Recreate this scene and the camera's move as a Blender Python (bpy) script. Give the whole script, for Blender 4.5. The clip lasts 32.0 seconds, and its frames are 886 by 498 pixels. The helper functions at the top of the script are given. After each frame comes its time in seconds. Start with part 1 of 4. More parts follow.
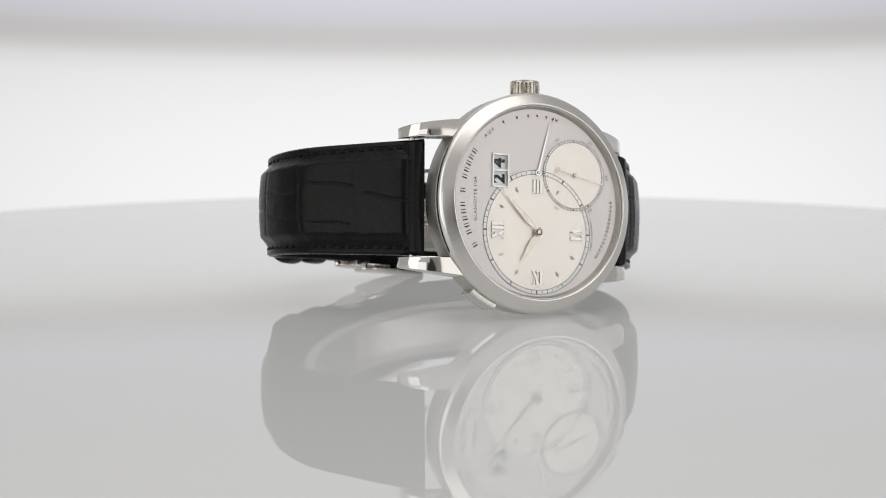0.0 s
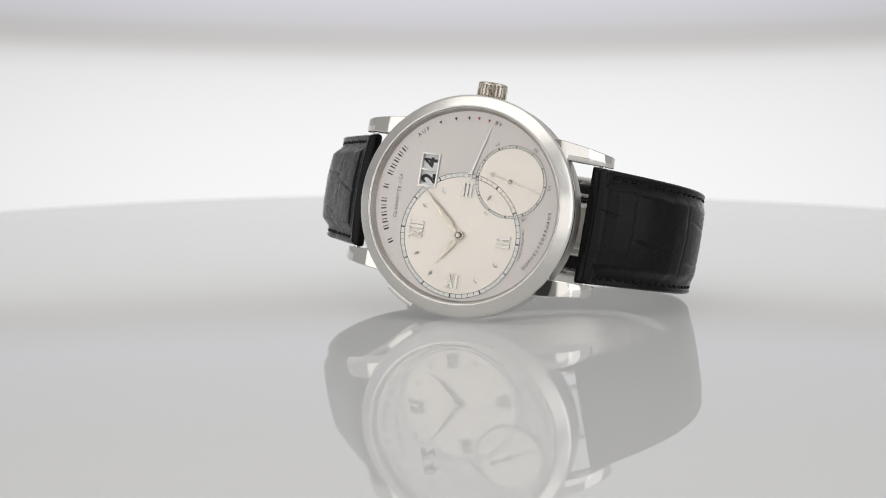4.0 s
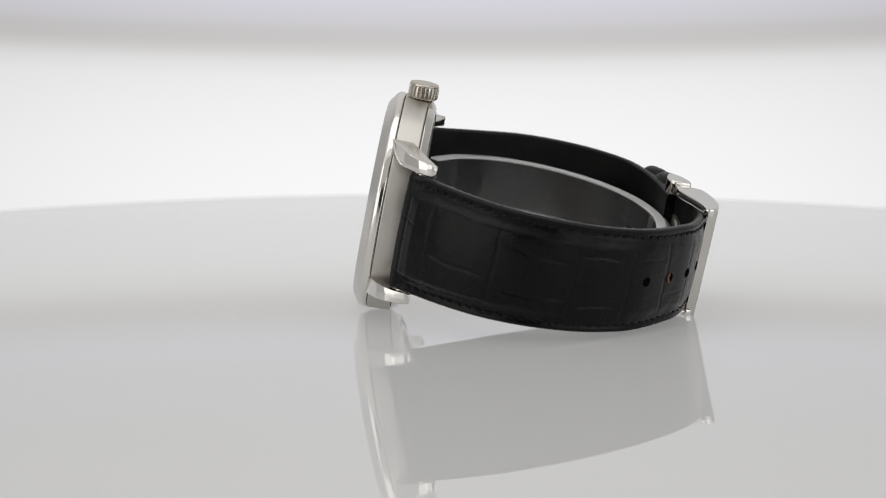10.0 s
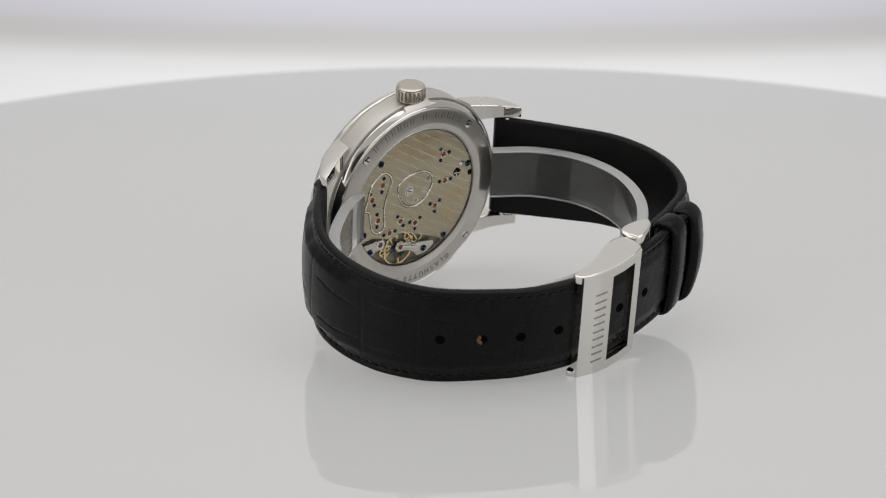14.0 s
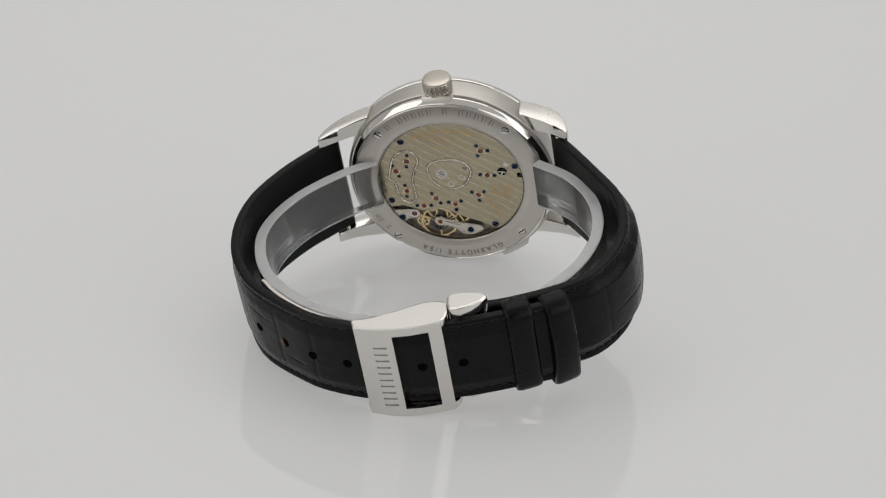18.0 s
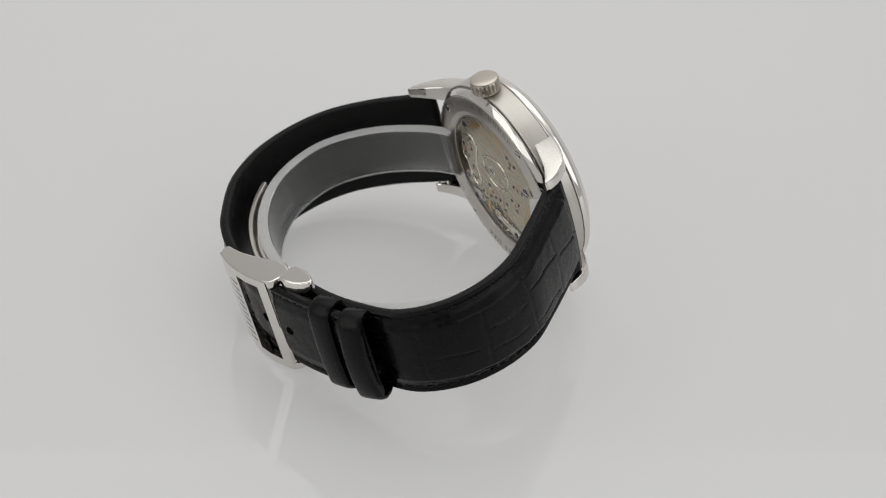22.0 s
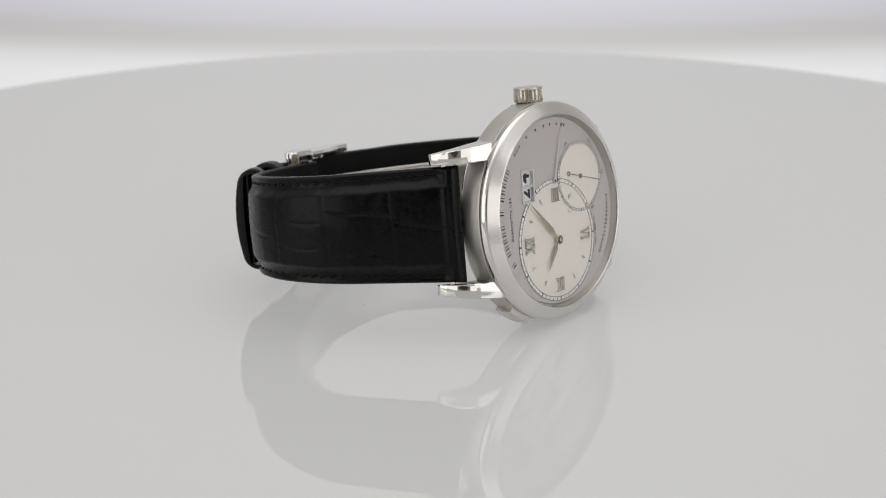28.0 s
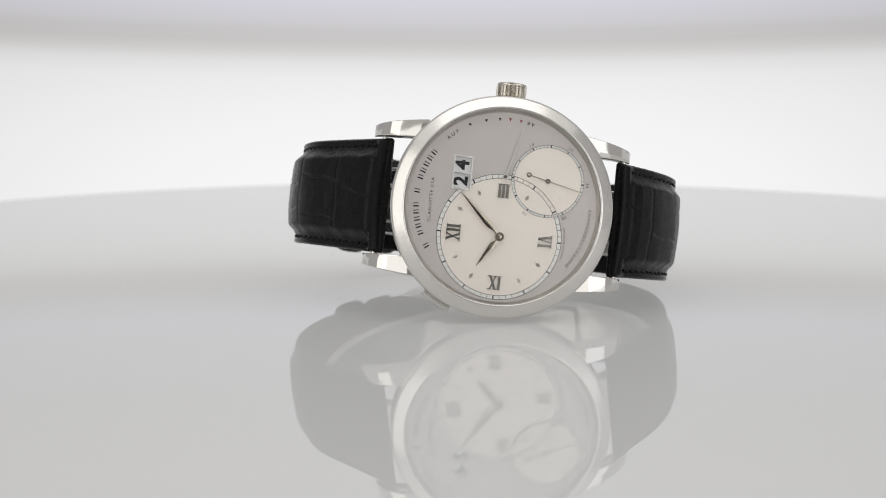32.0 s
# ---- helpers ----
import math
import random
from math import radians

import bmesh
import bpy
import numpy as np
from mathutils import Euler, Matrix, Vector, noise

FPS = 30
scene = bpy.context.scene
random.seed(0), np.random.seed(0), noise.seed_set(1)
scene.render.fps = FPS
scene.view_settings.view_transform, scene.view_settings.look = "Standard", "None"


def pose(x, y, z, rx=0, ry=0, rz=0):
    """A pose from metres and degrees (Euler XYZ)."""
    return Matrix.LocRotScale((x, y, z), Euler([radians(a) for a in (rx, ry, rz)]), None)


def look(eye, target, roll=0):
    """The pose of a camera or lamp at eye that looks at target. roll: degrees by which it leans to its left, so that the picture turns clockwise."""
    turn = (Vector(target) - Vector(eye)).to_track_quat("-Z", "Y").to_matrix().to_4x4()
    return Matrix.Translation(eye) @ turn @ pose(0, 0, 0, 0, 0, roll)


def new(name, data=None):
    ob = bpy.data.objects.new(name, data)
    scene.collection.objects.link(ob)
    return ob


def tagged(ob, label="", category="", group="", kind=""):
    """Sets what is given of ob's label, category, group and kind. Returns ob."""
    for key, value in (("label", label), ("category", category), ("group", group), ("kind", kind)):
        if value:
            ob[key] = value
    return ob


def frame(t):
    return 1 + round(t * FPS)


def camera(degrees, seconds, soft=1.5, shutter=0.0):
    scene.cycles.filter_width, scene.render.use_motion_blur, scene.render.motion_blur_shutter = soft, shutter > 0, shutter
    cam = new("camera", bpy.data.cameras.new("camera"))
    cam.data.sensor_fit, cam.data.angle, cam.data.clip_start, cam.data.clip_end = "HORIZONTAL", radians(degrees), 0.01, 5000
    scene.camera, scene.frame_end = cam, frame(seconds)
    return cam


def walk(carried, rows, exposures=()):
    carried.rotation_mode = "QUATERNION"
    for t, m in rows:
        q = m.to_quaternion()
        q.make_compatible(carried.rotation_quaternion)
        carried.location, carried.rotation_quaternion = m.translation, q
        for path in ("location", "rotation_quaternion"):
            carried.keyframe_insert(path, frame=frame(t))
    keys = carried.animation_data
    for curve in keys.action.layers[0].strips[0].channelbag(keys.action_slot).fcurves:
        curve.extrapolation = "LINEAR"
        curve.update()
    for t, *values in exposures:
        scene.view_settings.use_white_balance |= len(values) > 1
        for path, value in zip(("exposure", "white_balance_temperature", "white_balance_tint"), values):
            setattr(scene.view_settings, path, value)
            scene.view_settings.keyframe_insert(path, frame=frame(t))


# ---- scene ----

# ---------------------------------------------------------------- camera
cam = camera(23.087, 32.0, soft=1.0)
cam.data.dof.use_dof, cam.data.dof.focus_distance, cam.data.dof.aperture_fstop = True, 0.375, 30.0
EYE = Vector((-0.0046, -0.3885, 0.0616))
AIM = EYE + Vector((0, math.cos(radians(7.58)), -math.sin(radians(7.58))))
walk(cam, [(0.0, look(EYE, AIM, 0)), (32.0, look(EYE, AIM, 0))])

# ---------------------------------------------------------------- world and light
world = bpy.data.worlds.new("world")
scene.world = world
world.use_nodes = True
world.node_tree.nodes["Background"].inputs[0].default_value = (0.9, 0.93, 1, 1)
world.node_tree.nodes["Background"].inputs[1].default_value = 0.3


def lamp(name, x, y, z, tx, ty, tz, w, d, power, colour):
    data = bpy.data.lights.new(name, "AREA")
    data.shape, data.size, data.size_y, data.energy, data.color = "RECTANGLE", w, d, power, colour
    ob = new(name, data)
    ob.matrix_world = look((x, y, z), (tx, ty, tz))
    return ob


# unseen area lamp added overhead as soft fill
lamp("ceiling_fill", 0, -0.1, 0.66, 0, 0.0, 0, 0.7, 0.5, 0.85, (1.0, 0.985, 0.96))
lamp("softbox_left", -0.56, -0.32, 0.2, 0, 0, 0.02, 0.36, 0.6, 0.72, (1.0, 0.975, 0.93))
lamp("softbox_right", 0.56, -0.32, 0.2, 0, 0, 0.02, 0.36, 0.6, 0.72, (0.96, 0.975, 1.0))

# ---------------------------------------------------------------- materials


def mat(name, base, rough=0.5, metal=0.0, coat=0.0, spec=0.5, grain=0.0, grain_size=300.0, bump=0.0, bump_size=600.0, rough_var=0.0, stretch=(1, 1, 1), ior=1.5):
    """A Principled material with colour and roughness variation at two scales and fine relief."""
    m = bpy.data.materials.new(name)
    m.use_nodes = True
    nt = m.node_tree
    b = nt.nodes["Principled BSDF"]
    b.inputs["Base Color"].default_value = (*base, 1)
    b.inputs["Roughness"].default_value = rough
    b.inputs["Metallic"].default_value = metal
    b.inputs["Coat Weight"].default_value = coat
    b.inputs["Specular IOR Level"].default_value = spec
    b.inputs["IOR"].default_value = ior
    tc = nt.nodes.new("ShaderNodeTexCoord")
    mp = nt.nodes.new("ShaderNodeMapping")
    mp.inputs["Scale"].default_value = stretch
    nt.links.new(tc.outputs["Object"], mp.inputs[0])
    if grain or rough_var:
        n1 = nt.nodes.new("ShaderNodeTexNoise")
        n1.inputs["Scale"].default_value = grain_size
        n1.inputs["Detail"].default_value = 5
        n2 = nt.nodes.new("ShaderNodeTexNoise")
        n2.inputs["Scale"].default_value = grain_size * 0.12
        for n in (n1, n2):
            nt.links.new(mp.outputs[0], n.inputs[0])
        add = nt.nodes.new("ShaderNodeMath")
        add.operation = "ADD"
        nt.links.new(n1.outputs[0], add.inputs[0])
        nt.links.new(n2.outputs[0], add.inputs[1])
        if grain:
            r = nt.nodes.new("ShaderNodeMapRange")
            r.inputs[1].default_value, r.inputs[2].default_value = 0.7, 1.3
            r.inputs[3].default_value, r.inputs[4].default_value = 1 - grain, 1 + grain
            mul = nt.nodes.new("ShaderNodeVectorMath")
            mul.operation = "SCALE"
            mul.inputs[0].default_value = base
            nt.links.new(add.outputs[0], r.inputs[0])
            nt.links.new(r.outputs[0], mul.inputs["Scale"])
            nt.links.new(mul.outputs[0], b.inputs["Base Color"])
        if rough_var:
            r = nt.nodes.new("ShaderNodeMapRange")
            r.inputs[1].default_value, r.inputs[2].default_value = 0.7, 1.3
            r.inputs[3].default_value, r.inputs[4].default_value = max(0, rough - rough_var), rough + rough_var
            nt.links.new(add.outputs[0], r.inputs[0])
            nt.links.new(r.outputs[0], b.inputs["Roughness"])
    if bump:
        n3 = nt.nodes.new("ShaderNodeTexNoise")
        n3.inputs["Scale"].default_value = bump_size
        n3.inputs["Detail"].default_value = 6
        nt.links.new(mp.outputs[0], n3.inputs[0])
        bp = nt.nodes.new("ShaderNodeBump")
        bp.inputs["Strength"].default_value = bump
        bp.inputs["Distance"].default_value = 0.0002
        nt.links.new(n3.outputs[0], bp.inputs["Height"])
        nt.links.new(bp.outputs[0], b.inputs["Normal"])
    return m


STEEL = mat("polished_platinum", (0.70, 0.68, 0.648), 0.045, 1.0, rough_var=0.02, grain=0.02)
BEZEL = mat("polished_platinum_bezel", (0.70, 0.68, 0.65), 0.22, 1.0, rough_var=0.02)
BRUSHED = mat("brushed_platinum", (0.53, 0.51, 0.475), 0.4, 1.0, rough_var=0.08, grain=0.06, stretch=(1, 1, 14), bump=0.15, bump_size=900)
CLASP = mat("mirror_polished_metal", (0.72, 0.70, 0.665), 0.085, 1.0, rough_var=0.02)
FLANK = mat("satin_lug_flank", (0.66, 0.64, 0.605), 0.26, 1.0, rough_var=0.04, grain=0.02)
BACK = mat("satin_case_back", (0.60, 0.57, 0.53), 0.32, 1.0, rough_var=0.05, grain=0.03)
CROWN = mat("fluted_crown_metal", (0.55, 0.51, 0.45), 0.27, 1.0, rough_var=0.06, grain=0.04)
SILVER = mat("silver_dial_grey", (0.64, 0.60, 0.578), 0.45, 0.72, grain=0.012, grain_size=2500, bump=0.05, bump_size=6000)
CREAM = mat("silver_dial_cream", (0.89, 0.83, 0.76), 0.43, 0.38, grain=0.012, grain_size=2500, bump=0.05, bump_size=6000)
TRACKW = mat("track_white", (0.84, 0.83, 0.80), 0.5, 0.2)
INK = mat("dial_ink_black", (0.012, 0.012, 0.014), 0.4)
RED = mat("dial_ink_red", (0.25, 0.04, 0.03), 0.4)
HAND = mat("polished_hand_gold", (0.52, 0.475, 0.40), 0.12, 1.0, rough_var=0.03)
SATIN = mat("satin_trim", (0.76, 0.75, 0.73), 0.32, 1.0)
NUMERAL = mat("polished_numeral", (0.58, 0.56, 0.53), 0.1, 1.0, rough_var=0.03)
DATEBG = mat("date_disc_white", (0.8, 0.81, 0.82), 0.5)
LEATHER = mat("black_alligator_leather", (0.002, 0.002, 0.0022), 0.27, 0.0, spec=0.15, grain=0.35, grain_size=900, bump=0.045, bump_size=1500, rough_var=0.08)
LINING = mat("black_strap_lining", (0.0035, 0.0035, 0.0035), 0.45, 0.0, spec=0.16, grain=0.3, grain_size=1200, bump=0.5, bump_size=2200, rough_var=0.1)
THREAD = mat("black_thread", (0.003, 0.003, 0.003), 0.6, spec=0.2, bump=0.3, bump_size=4000)
# near black that paints the shade inside holes, slots and joints
HOLE_SHADE = mat("hole_shade", (0.002, 0.002, 0.002), 0.95, spec=0.02)
TAN = mat("tan_leather_rim", (0.12, 0.05, 0.018), 0.7, grain=0.3, grain_size=3000)
BRIGHT_EDGE = mat("polished_bridge_bevel", (0.92, 0.88, 0.76), 0.12, 1.0, rough_var=0.04)
JOINT = mat("joint_shadow_brown", (0.06, 0.05, 0.035), 0.5, 0.5)
ENGRAVED = mat("engraved_silver_bridge", (0.66, 0.63, 0.55), 0.22, 1.0, grain=0.12, grain_size=2600, bump=0.6, bump_size=2600)
GILTINK = mat("gilt_engraving_fill", (0.64, 0.42, 0.15), 0.4, 1.0, grain=0.05, grain_size=2000)
CHATON = mat("pale_gold_setting", (0.74, 0.60, 0.38), 0.2, 1.0)
GOLD = mat("gold_wheels", (0.80, 0.63, 0.36), 0.16, 1.0)
RUBY = mat("ruby_jewel", (0.13, 0.005, 0.018), 0.08, 0.0, spec=0.8)
BLUE = mat("blued_screw", (0.018, 0.03, 0.075), 0.2, 1.0)
DARKM = mat("movement_recess", (0.26, 0.23, 0.175), 0.35, 0.8, grain=0.2, grain_size=900)
ENGRAVE = mat("engraving_dark", (0.24, 0.23, 0.215), 0.5, 0.7)
ETCHED = mat("shallow_etching_grey", (0.30, 0.29, 0.275), 0.4, 1.0)
PLATE = mat("glowing_white_acrylic", (0.3, 0.3, 0.3), 0.03, 0.0, grain=0.008, grain_size=30, ior=1.47)
DUST = mat("grey_dust", (0.62, 0.61, 0.6), 0.9)
COLLAR = mat("grey_collar_cloth", (0.33, 0.32, 0.31), 0.85, grain=0.05, grain_size=60)
GREYCLOTH = mat("studio_grey", (0.05, 0.05, 0.053), 0.85, grain=0.05, grain_size=60)


def add_table_glow(m, strength):
    """Opal acrylic, assumed lit from below: an even glow added to lighten the shade."""
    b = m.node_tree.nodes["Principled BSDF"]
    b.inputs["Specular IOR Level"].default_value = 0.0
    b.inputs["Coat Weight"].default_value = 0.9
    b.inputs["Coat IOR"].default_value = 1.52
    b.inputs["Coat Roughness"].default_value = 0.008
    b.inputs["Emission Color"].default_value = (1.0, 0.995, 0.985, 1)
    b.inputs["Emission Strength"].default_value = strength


# glow added to the table top, its level tuned for brightness
add_table_glow(PLATE, 0.302)


def clear(name, ior, tint=(1, 1, 1), haze=0.0, rough=0.0, sheen=0.0):
    """Clear glass or plastic; haze mixes in a little white scatter."""
    m = bpy.data.materials.new(name)
    m.use_nodes = True
    nt = m.node_tree
    nt.nodes.remove(nt.nodes["Principled BSDF"])
    out = nt.nodes["Material Output"]
    gl = nt.nodes.new("ShaderNodeBsdfGlass")
    gl.inputs["Color"].default_value = (*tint, 1)
    gl.inputs["Roughness"].default_value = rough
    gl.inputs["IOR"].default_value = ior
    last = gl
    if haze:
        df = nt.nodes.new("ShaderNodeBsdfDiffuse")
        df.inputs[0].default_value = (0.8, 0.8, 0.8, 1)
        last = nt.nodes.new("ShaderNodeMixShader")
        last.inputs[0].default_value = haze
        nt.links.new(gl.outputs[0], last.inputs[1])
        nt.links.new(df.outputs[0], last.inputs[2])
    if sheen:
        gs = nt.nodes.new("ShaderNodeBsdfGlossy")
        gs.inputs["Roughness"].default_value = 0.16
        fr = nt.nodes.new("ShaderNodeFresnel")
        fr.inputs[0].default_value = sheen
        mx = nt.nodes.new("ShaderNodeMixShader")
        nt.links.new(fr.outputs[0], mx.inputs[0])
        nt.links.new(last.outputs[0], mx.inputs[1])
        nt.links.new(gs.outputs[0], mx.inputs[2])
        last = mx
    nt.links.new(last.outputs[0], out.inputs[0])
    return m


def window_glass(name, tint, base, top):
    """Thin coated crystal: passes light straight, mirrors more at grazing angles."""
    m = bpy.data.materials.new(name)
    m.use_nodes = True
    nt = m.node_tree
    nt.nodes.remove(nt.nodes["Principled BSDF"])
    tr = nt.nodes.new("ShaderNodeBsdfTransparent")
    tr.inputs[0].default_value = (*tint, 1)
    gl = nt.nodes.new("ShaderNodeBsdfGlossy")
    gl.inputs["Roughness"].default_value = 0.01
    lw = nt.nodes.new("ShaderNodeLayerWeight")
    lw.inputs["Blend"].default_value = 0.5
    pw = nt.nodes.new("ShaderNodeMath")
    pw.operation, pw.inputs[1].default_value = "POWER", 5.0
    r = nt.nodes.new("ShaderNodeMapRange")
    r.inputs[3].default_value, r.inputs[4].default_value = base, top
    mx = nt.nodes.new("ShaderNodeMixShader")
    nt.links.new(lw.outputs["Facing"], pw.inputs[0])
    nt.links.new(pw.outputs[0], r.inputs[0])
    nt.links.new(r.outputs[0], mx.inputs[0])
    nt.links.new(tr.outputs[0], mx.inputs[1])
    nt.links.new(gl.outputs[0], mx.inputs[2])
    nt.links.new(mx.outputs[0], nt.nodes["Material Output"].inputs[0])
    return m


CRYSTAL = window_glass("sapphire_crystal", (0.99, 0.99, 0.99), 0.008, 0.75)
CUFF = clear("clear_plastic", 1.12, (0.95, 0.95, 0.95), 0.022, 0.0, 1.42)
CUFF_EDGE = clear("frosted_plastic_edge", 1.3, (0.95, 0.95, 0.95), 0.33, 0.35)


def glow(name, colour, strength):
    m = bpy.data.materials.new(name)
    m.use_nodes = True
    nt = m.node_tree
    nt.nodes.remove(nt.nodes["Principled BSDF"])
    em = nt.nodes.new("ShaderNodeEmission")
    em.inputs[0].default_value, em.inputs[1].default_value = (*colour, 1), strength
    nt.links.new(em.outputs[0], nt.nodes["Material Output"].inputs[0])
    return m


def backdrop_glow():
    """The rear sheet's painted glow: bright low down, a soft grey band that sags in the middle, pale lilac above."""
    m = glow("rear_sheet_glow", (1, 1, 1), 1.0)
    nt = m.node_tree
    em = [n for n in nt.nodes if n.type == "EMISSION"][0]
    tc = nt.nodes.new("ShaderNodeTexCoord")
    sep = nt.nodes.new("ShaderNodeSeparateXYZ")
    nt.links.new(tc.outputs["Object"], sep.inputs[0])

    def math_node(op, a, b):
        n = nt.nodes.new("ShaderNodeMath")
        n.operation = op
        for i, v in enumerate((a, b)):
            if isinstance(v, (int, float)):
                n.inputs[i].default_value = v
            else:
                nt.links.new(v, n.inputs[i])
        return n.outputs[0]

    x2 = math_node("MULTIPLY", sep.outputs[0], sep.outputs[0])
    sag = math_node("MULTIPLY", x2, BAND_SAG)
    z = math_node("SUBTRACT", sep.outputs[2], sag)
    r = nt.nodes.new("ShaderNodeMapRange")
    r.inputs[1].default_value, r.inputs[2].default_value = BAND_Z - 0.06, BAND_Z + 0.13
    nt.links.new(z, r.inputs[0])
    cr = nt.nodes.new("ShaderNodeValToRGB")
    stops = GLOW_RAMP
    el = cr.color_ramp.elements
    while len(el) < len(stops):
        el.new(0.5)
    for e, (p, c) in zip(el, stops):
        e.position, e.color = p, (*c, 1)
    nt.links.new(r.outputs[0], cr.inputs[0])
    # the glow is painted dimmer towards both sides
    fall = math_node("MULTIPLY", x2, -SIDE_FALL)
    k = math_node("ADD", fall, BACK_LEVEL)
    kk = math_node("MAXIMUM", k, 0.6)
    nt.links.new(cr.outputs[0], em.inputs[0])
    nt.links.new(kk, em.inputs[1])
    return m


# glow levels for unseen fabric, tuned to light the watch and its reflections
SIDE_GLOW = glow("unseen_side_glow", (1.0, 0.99, 0.98), 0.42)
ROOF_GLOW = glow("unseen_roof_glow", (1.0, 0.99, 0.97), 0.85)
FRONT_BRIGHT_GLOW = glow("bright_front_glow", (1.0, 0.985, 0.965), 1.25)
FRONT_DIM_GLOW = glow("dim_front_glow", (1.0, 0.985, 0.965), 0.5)
BAND_Z, BAND_SAG, SIDE_FALL, BACK_LEVEL = 0.0375, 0.21, 6.0, 0.955
# brightness painted up the sheet; the topmost stops are tuned for reflections
GLOW_RAMP = [(0.08, (1, 1, 1.01)), (0.16, (0.975, 0.975, 0.985)), (0.221, (0.94, 0.94, 0.95)), (0.263, (0.9, 0.9, 0.905)), (0.288, (0.815, 0.81, 0.81)), (0.305, (0.68, 0.667, 0.662)), (0.32, (0.615, 0.6, 0.595)), (0.336, (0.615, 0.603, 0.607)), (0.352, (0.66, 0.648, 0.68)), (0.38, (0.7, 0.688, 0.755)), (0.495, (0.64, 0.63, 0.645)), (0.684, (0.66, 0.65, 0.655)), (1.0, (0.74, 0.73, 0.72))]
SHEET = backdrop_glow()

# ---------------------------------------------------------------- mesh helpers
U = 0.00104  # one drawing unit: the case is 38.5 mm across


def part(name, bm, material, parent=None, label="", smooth=True, unit=U):
    me = bpy.data.meshes.new(name)
    if unit != 1:
        bmesh.ops.scale(bm, vec=(unit, unit, unit), verts=bm.verts)
    bm.normal_update()
    bm.to_mesh(me)
    bm.free()
    me.materials.append(material)
    if smooth:
        for p in me.polygons:
            p.use_smooth = True
        me.set_sharp_from_angle(angle=radians(32))
    ob = new(name, me)
    if parent:
        ob.parent = parent
    if label:
        tagged(ob, label)
    return ob


def shared(name, source, m, parent):
    ob = new(name, source.data)
    ob.parent = parent
    ob.matrix_basis = m
    return ob


def lathe(profile, steps=128, closed=True, a0=0.0, a1=2 * math.pi):
    """Revolve (r, z) points round z."""
    bm = bmesh.new()
    full = abs(a1 - a0 - 2 * math.pi) < 1e-6
    n = steps if full else steps + 1
    rings = []
    for i in range(n):
        a = a0 + (a1 - a0) * i / steps
        rings.append([bm.verts.new((r * math.cos(a), r * math.sin(a), z)) for r, z in profile])
    k = len(profile)
    for i in range(steps):
        p, q = rings[i], rings[(i + 1) % n]
        for j in range(k if closed else k - 1):
            a, b, c, d = p[j], q[j], q[(j + 1) % k], p[(j + 1) % k]
            bm.faces.new((a, b, c, d))
    if not full and closed:
        bm.faces.new(rings[0])
        bm.faces.new(rings[-1][::-1])
    bmesh.ops.remove_doubles(bm, verts=bm.verts, dist=1e-6)
    bmesh.ops.recalc_face_normals(bm, faces=bm.faces)
    return bm


def prism(points, z0, z1, bevel=0.0, segs=2):
    """Extrude an XY outline from z0 to z1."""
    bm = bmesh.new()
    lo = [bm.verts.new((x, y, z0)) for x, y in points]
    hi = [bm.verts.new((x, y, z1)) for x, y in points]
    bm.faces.new(hi)
    bm.faces.new(lo[::-1])
    n = len(points)
    for i in range(n):
        bm.faces.new((lo[i], lo[(i + 1) % n], hi[(i + 1) % n], hi[i]))
    bmesh.ops.recalc_face_normals(bm, faces=bm.faces)
    if bevel:
        bmesh.ops.bevel(bm, geom=bm.edges[:], offset=bevel, segments=segs, affect="EDGES", profile=0.5)
    return bm


def block(x0, x1, y0, y1, z0, z1, bevel=0.0, segs=2):
    return prism([(x0, y0), (x1, y0), (x1, y1), (x0, y1)], z0, z1, bevel, segs)


def turn(bm, m):
    bmesh.ops.transform(bm, matrix=m, verts=bm.verts)
    return bm


def merge(target, *others):
    for o in others:
        me = bpy.data.meshes.new("t")
        o.to_mesh(me)
        o.free()
        target.from_mesh(me)
        bpy.data.meshes.remove(me)
    return target


def disc(r, z0, z1, steps=48, bevel=0.0):
    return prism([(r * math.cos(2 * math.pi * i / steps), r * math.sin(2 * math.pi * i / steps)) for i in range(steps)], z0, z1, bevel)


def at(bm, x, y, z=0.0, deg=0.0):
    return turn(bm, Matrix.Translation((x, y, z)) @ Matrix.Rotation(radians(deg), 4, "Z"))


def spline(pts, n):
    """Catmull-Rom through 2D points, resampled to n even steps."""
    P = [Vector((2 * pts[0][0] - pts[1][0], 2 * pts[0][1] - pts[1][1]))] + [Vector(p) for p in pts] + [Vector((2 * pts[-1][0] - pts[-2][0], 2 * pts[-1][1] - pts[-2][1]))]
    dense = []
    for i in range(1, len(P) - 2):
        for k in range(24):
            t = k / 24
            a, b, c, d = P[i - 1], P[i], P[i + 1], P[i + 2]
            dense.append(0.5 * ((2 * b) + (c - a) * t + (2 * a - 5 * b + 4 * c - d) * t * t + (3 * b - a - 3 * c + d) * t ** 3))
    dense.append(P[-2])
    acc = [0.0]
    for i in range(1, len(dense)):
        acc.append(acc[-1] + (dense[i] - dense[i - 1]).length)
    out, j = [], 0
    for i in range(n):
        s = acc[-1] * i / (n - 1)
        while j < len(acc) - 2 and acc[j + 1] < s:
            j += 1
        f = (s - acc[j]) / max(1e-9, acc[j + 1] - acc[j])
        out.append(dense[j].lerp(dense[j + 1], min(1, f)))
    return out, acc[-1]


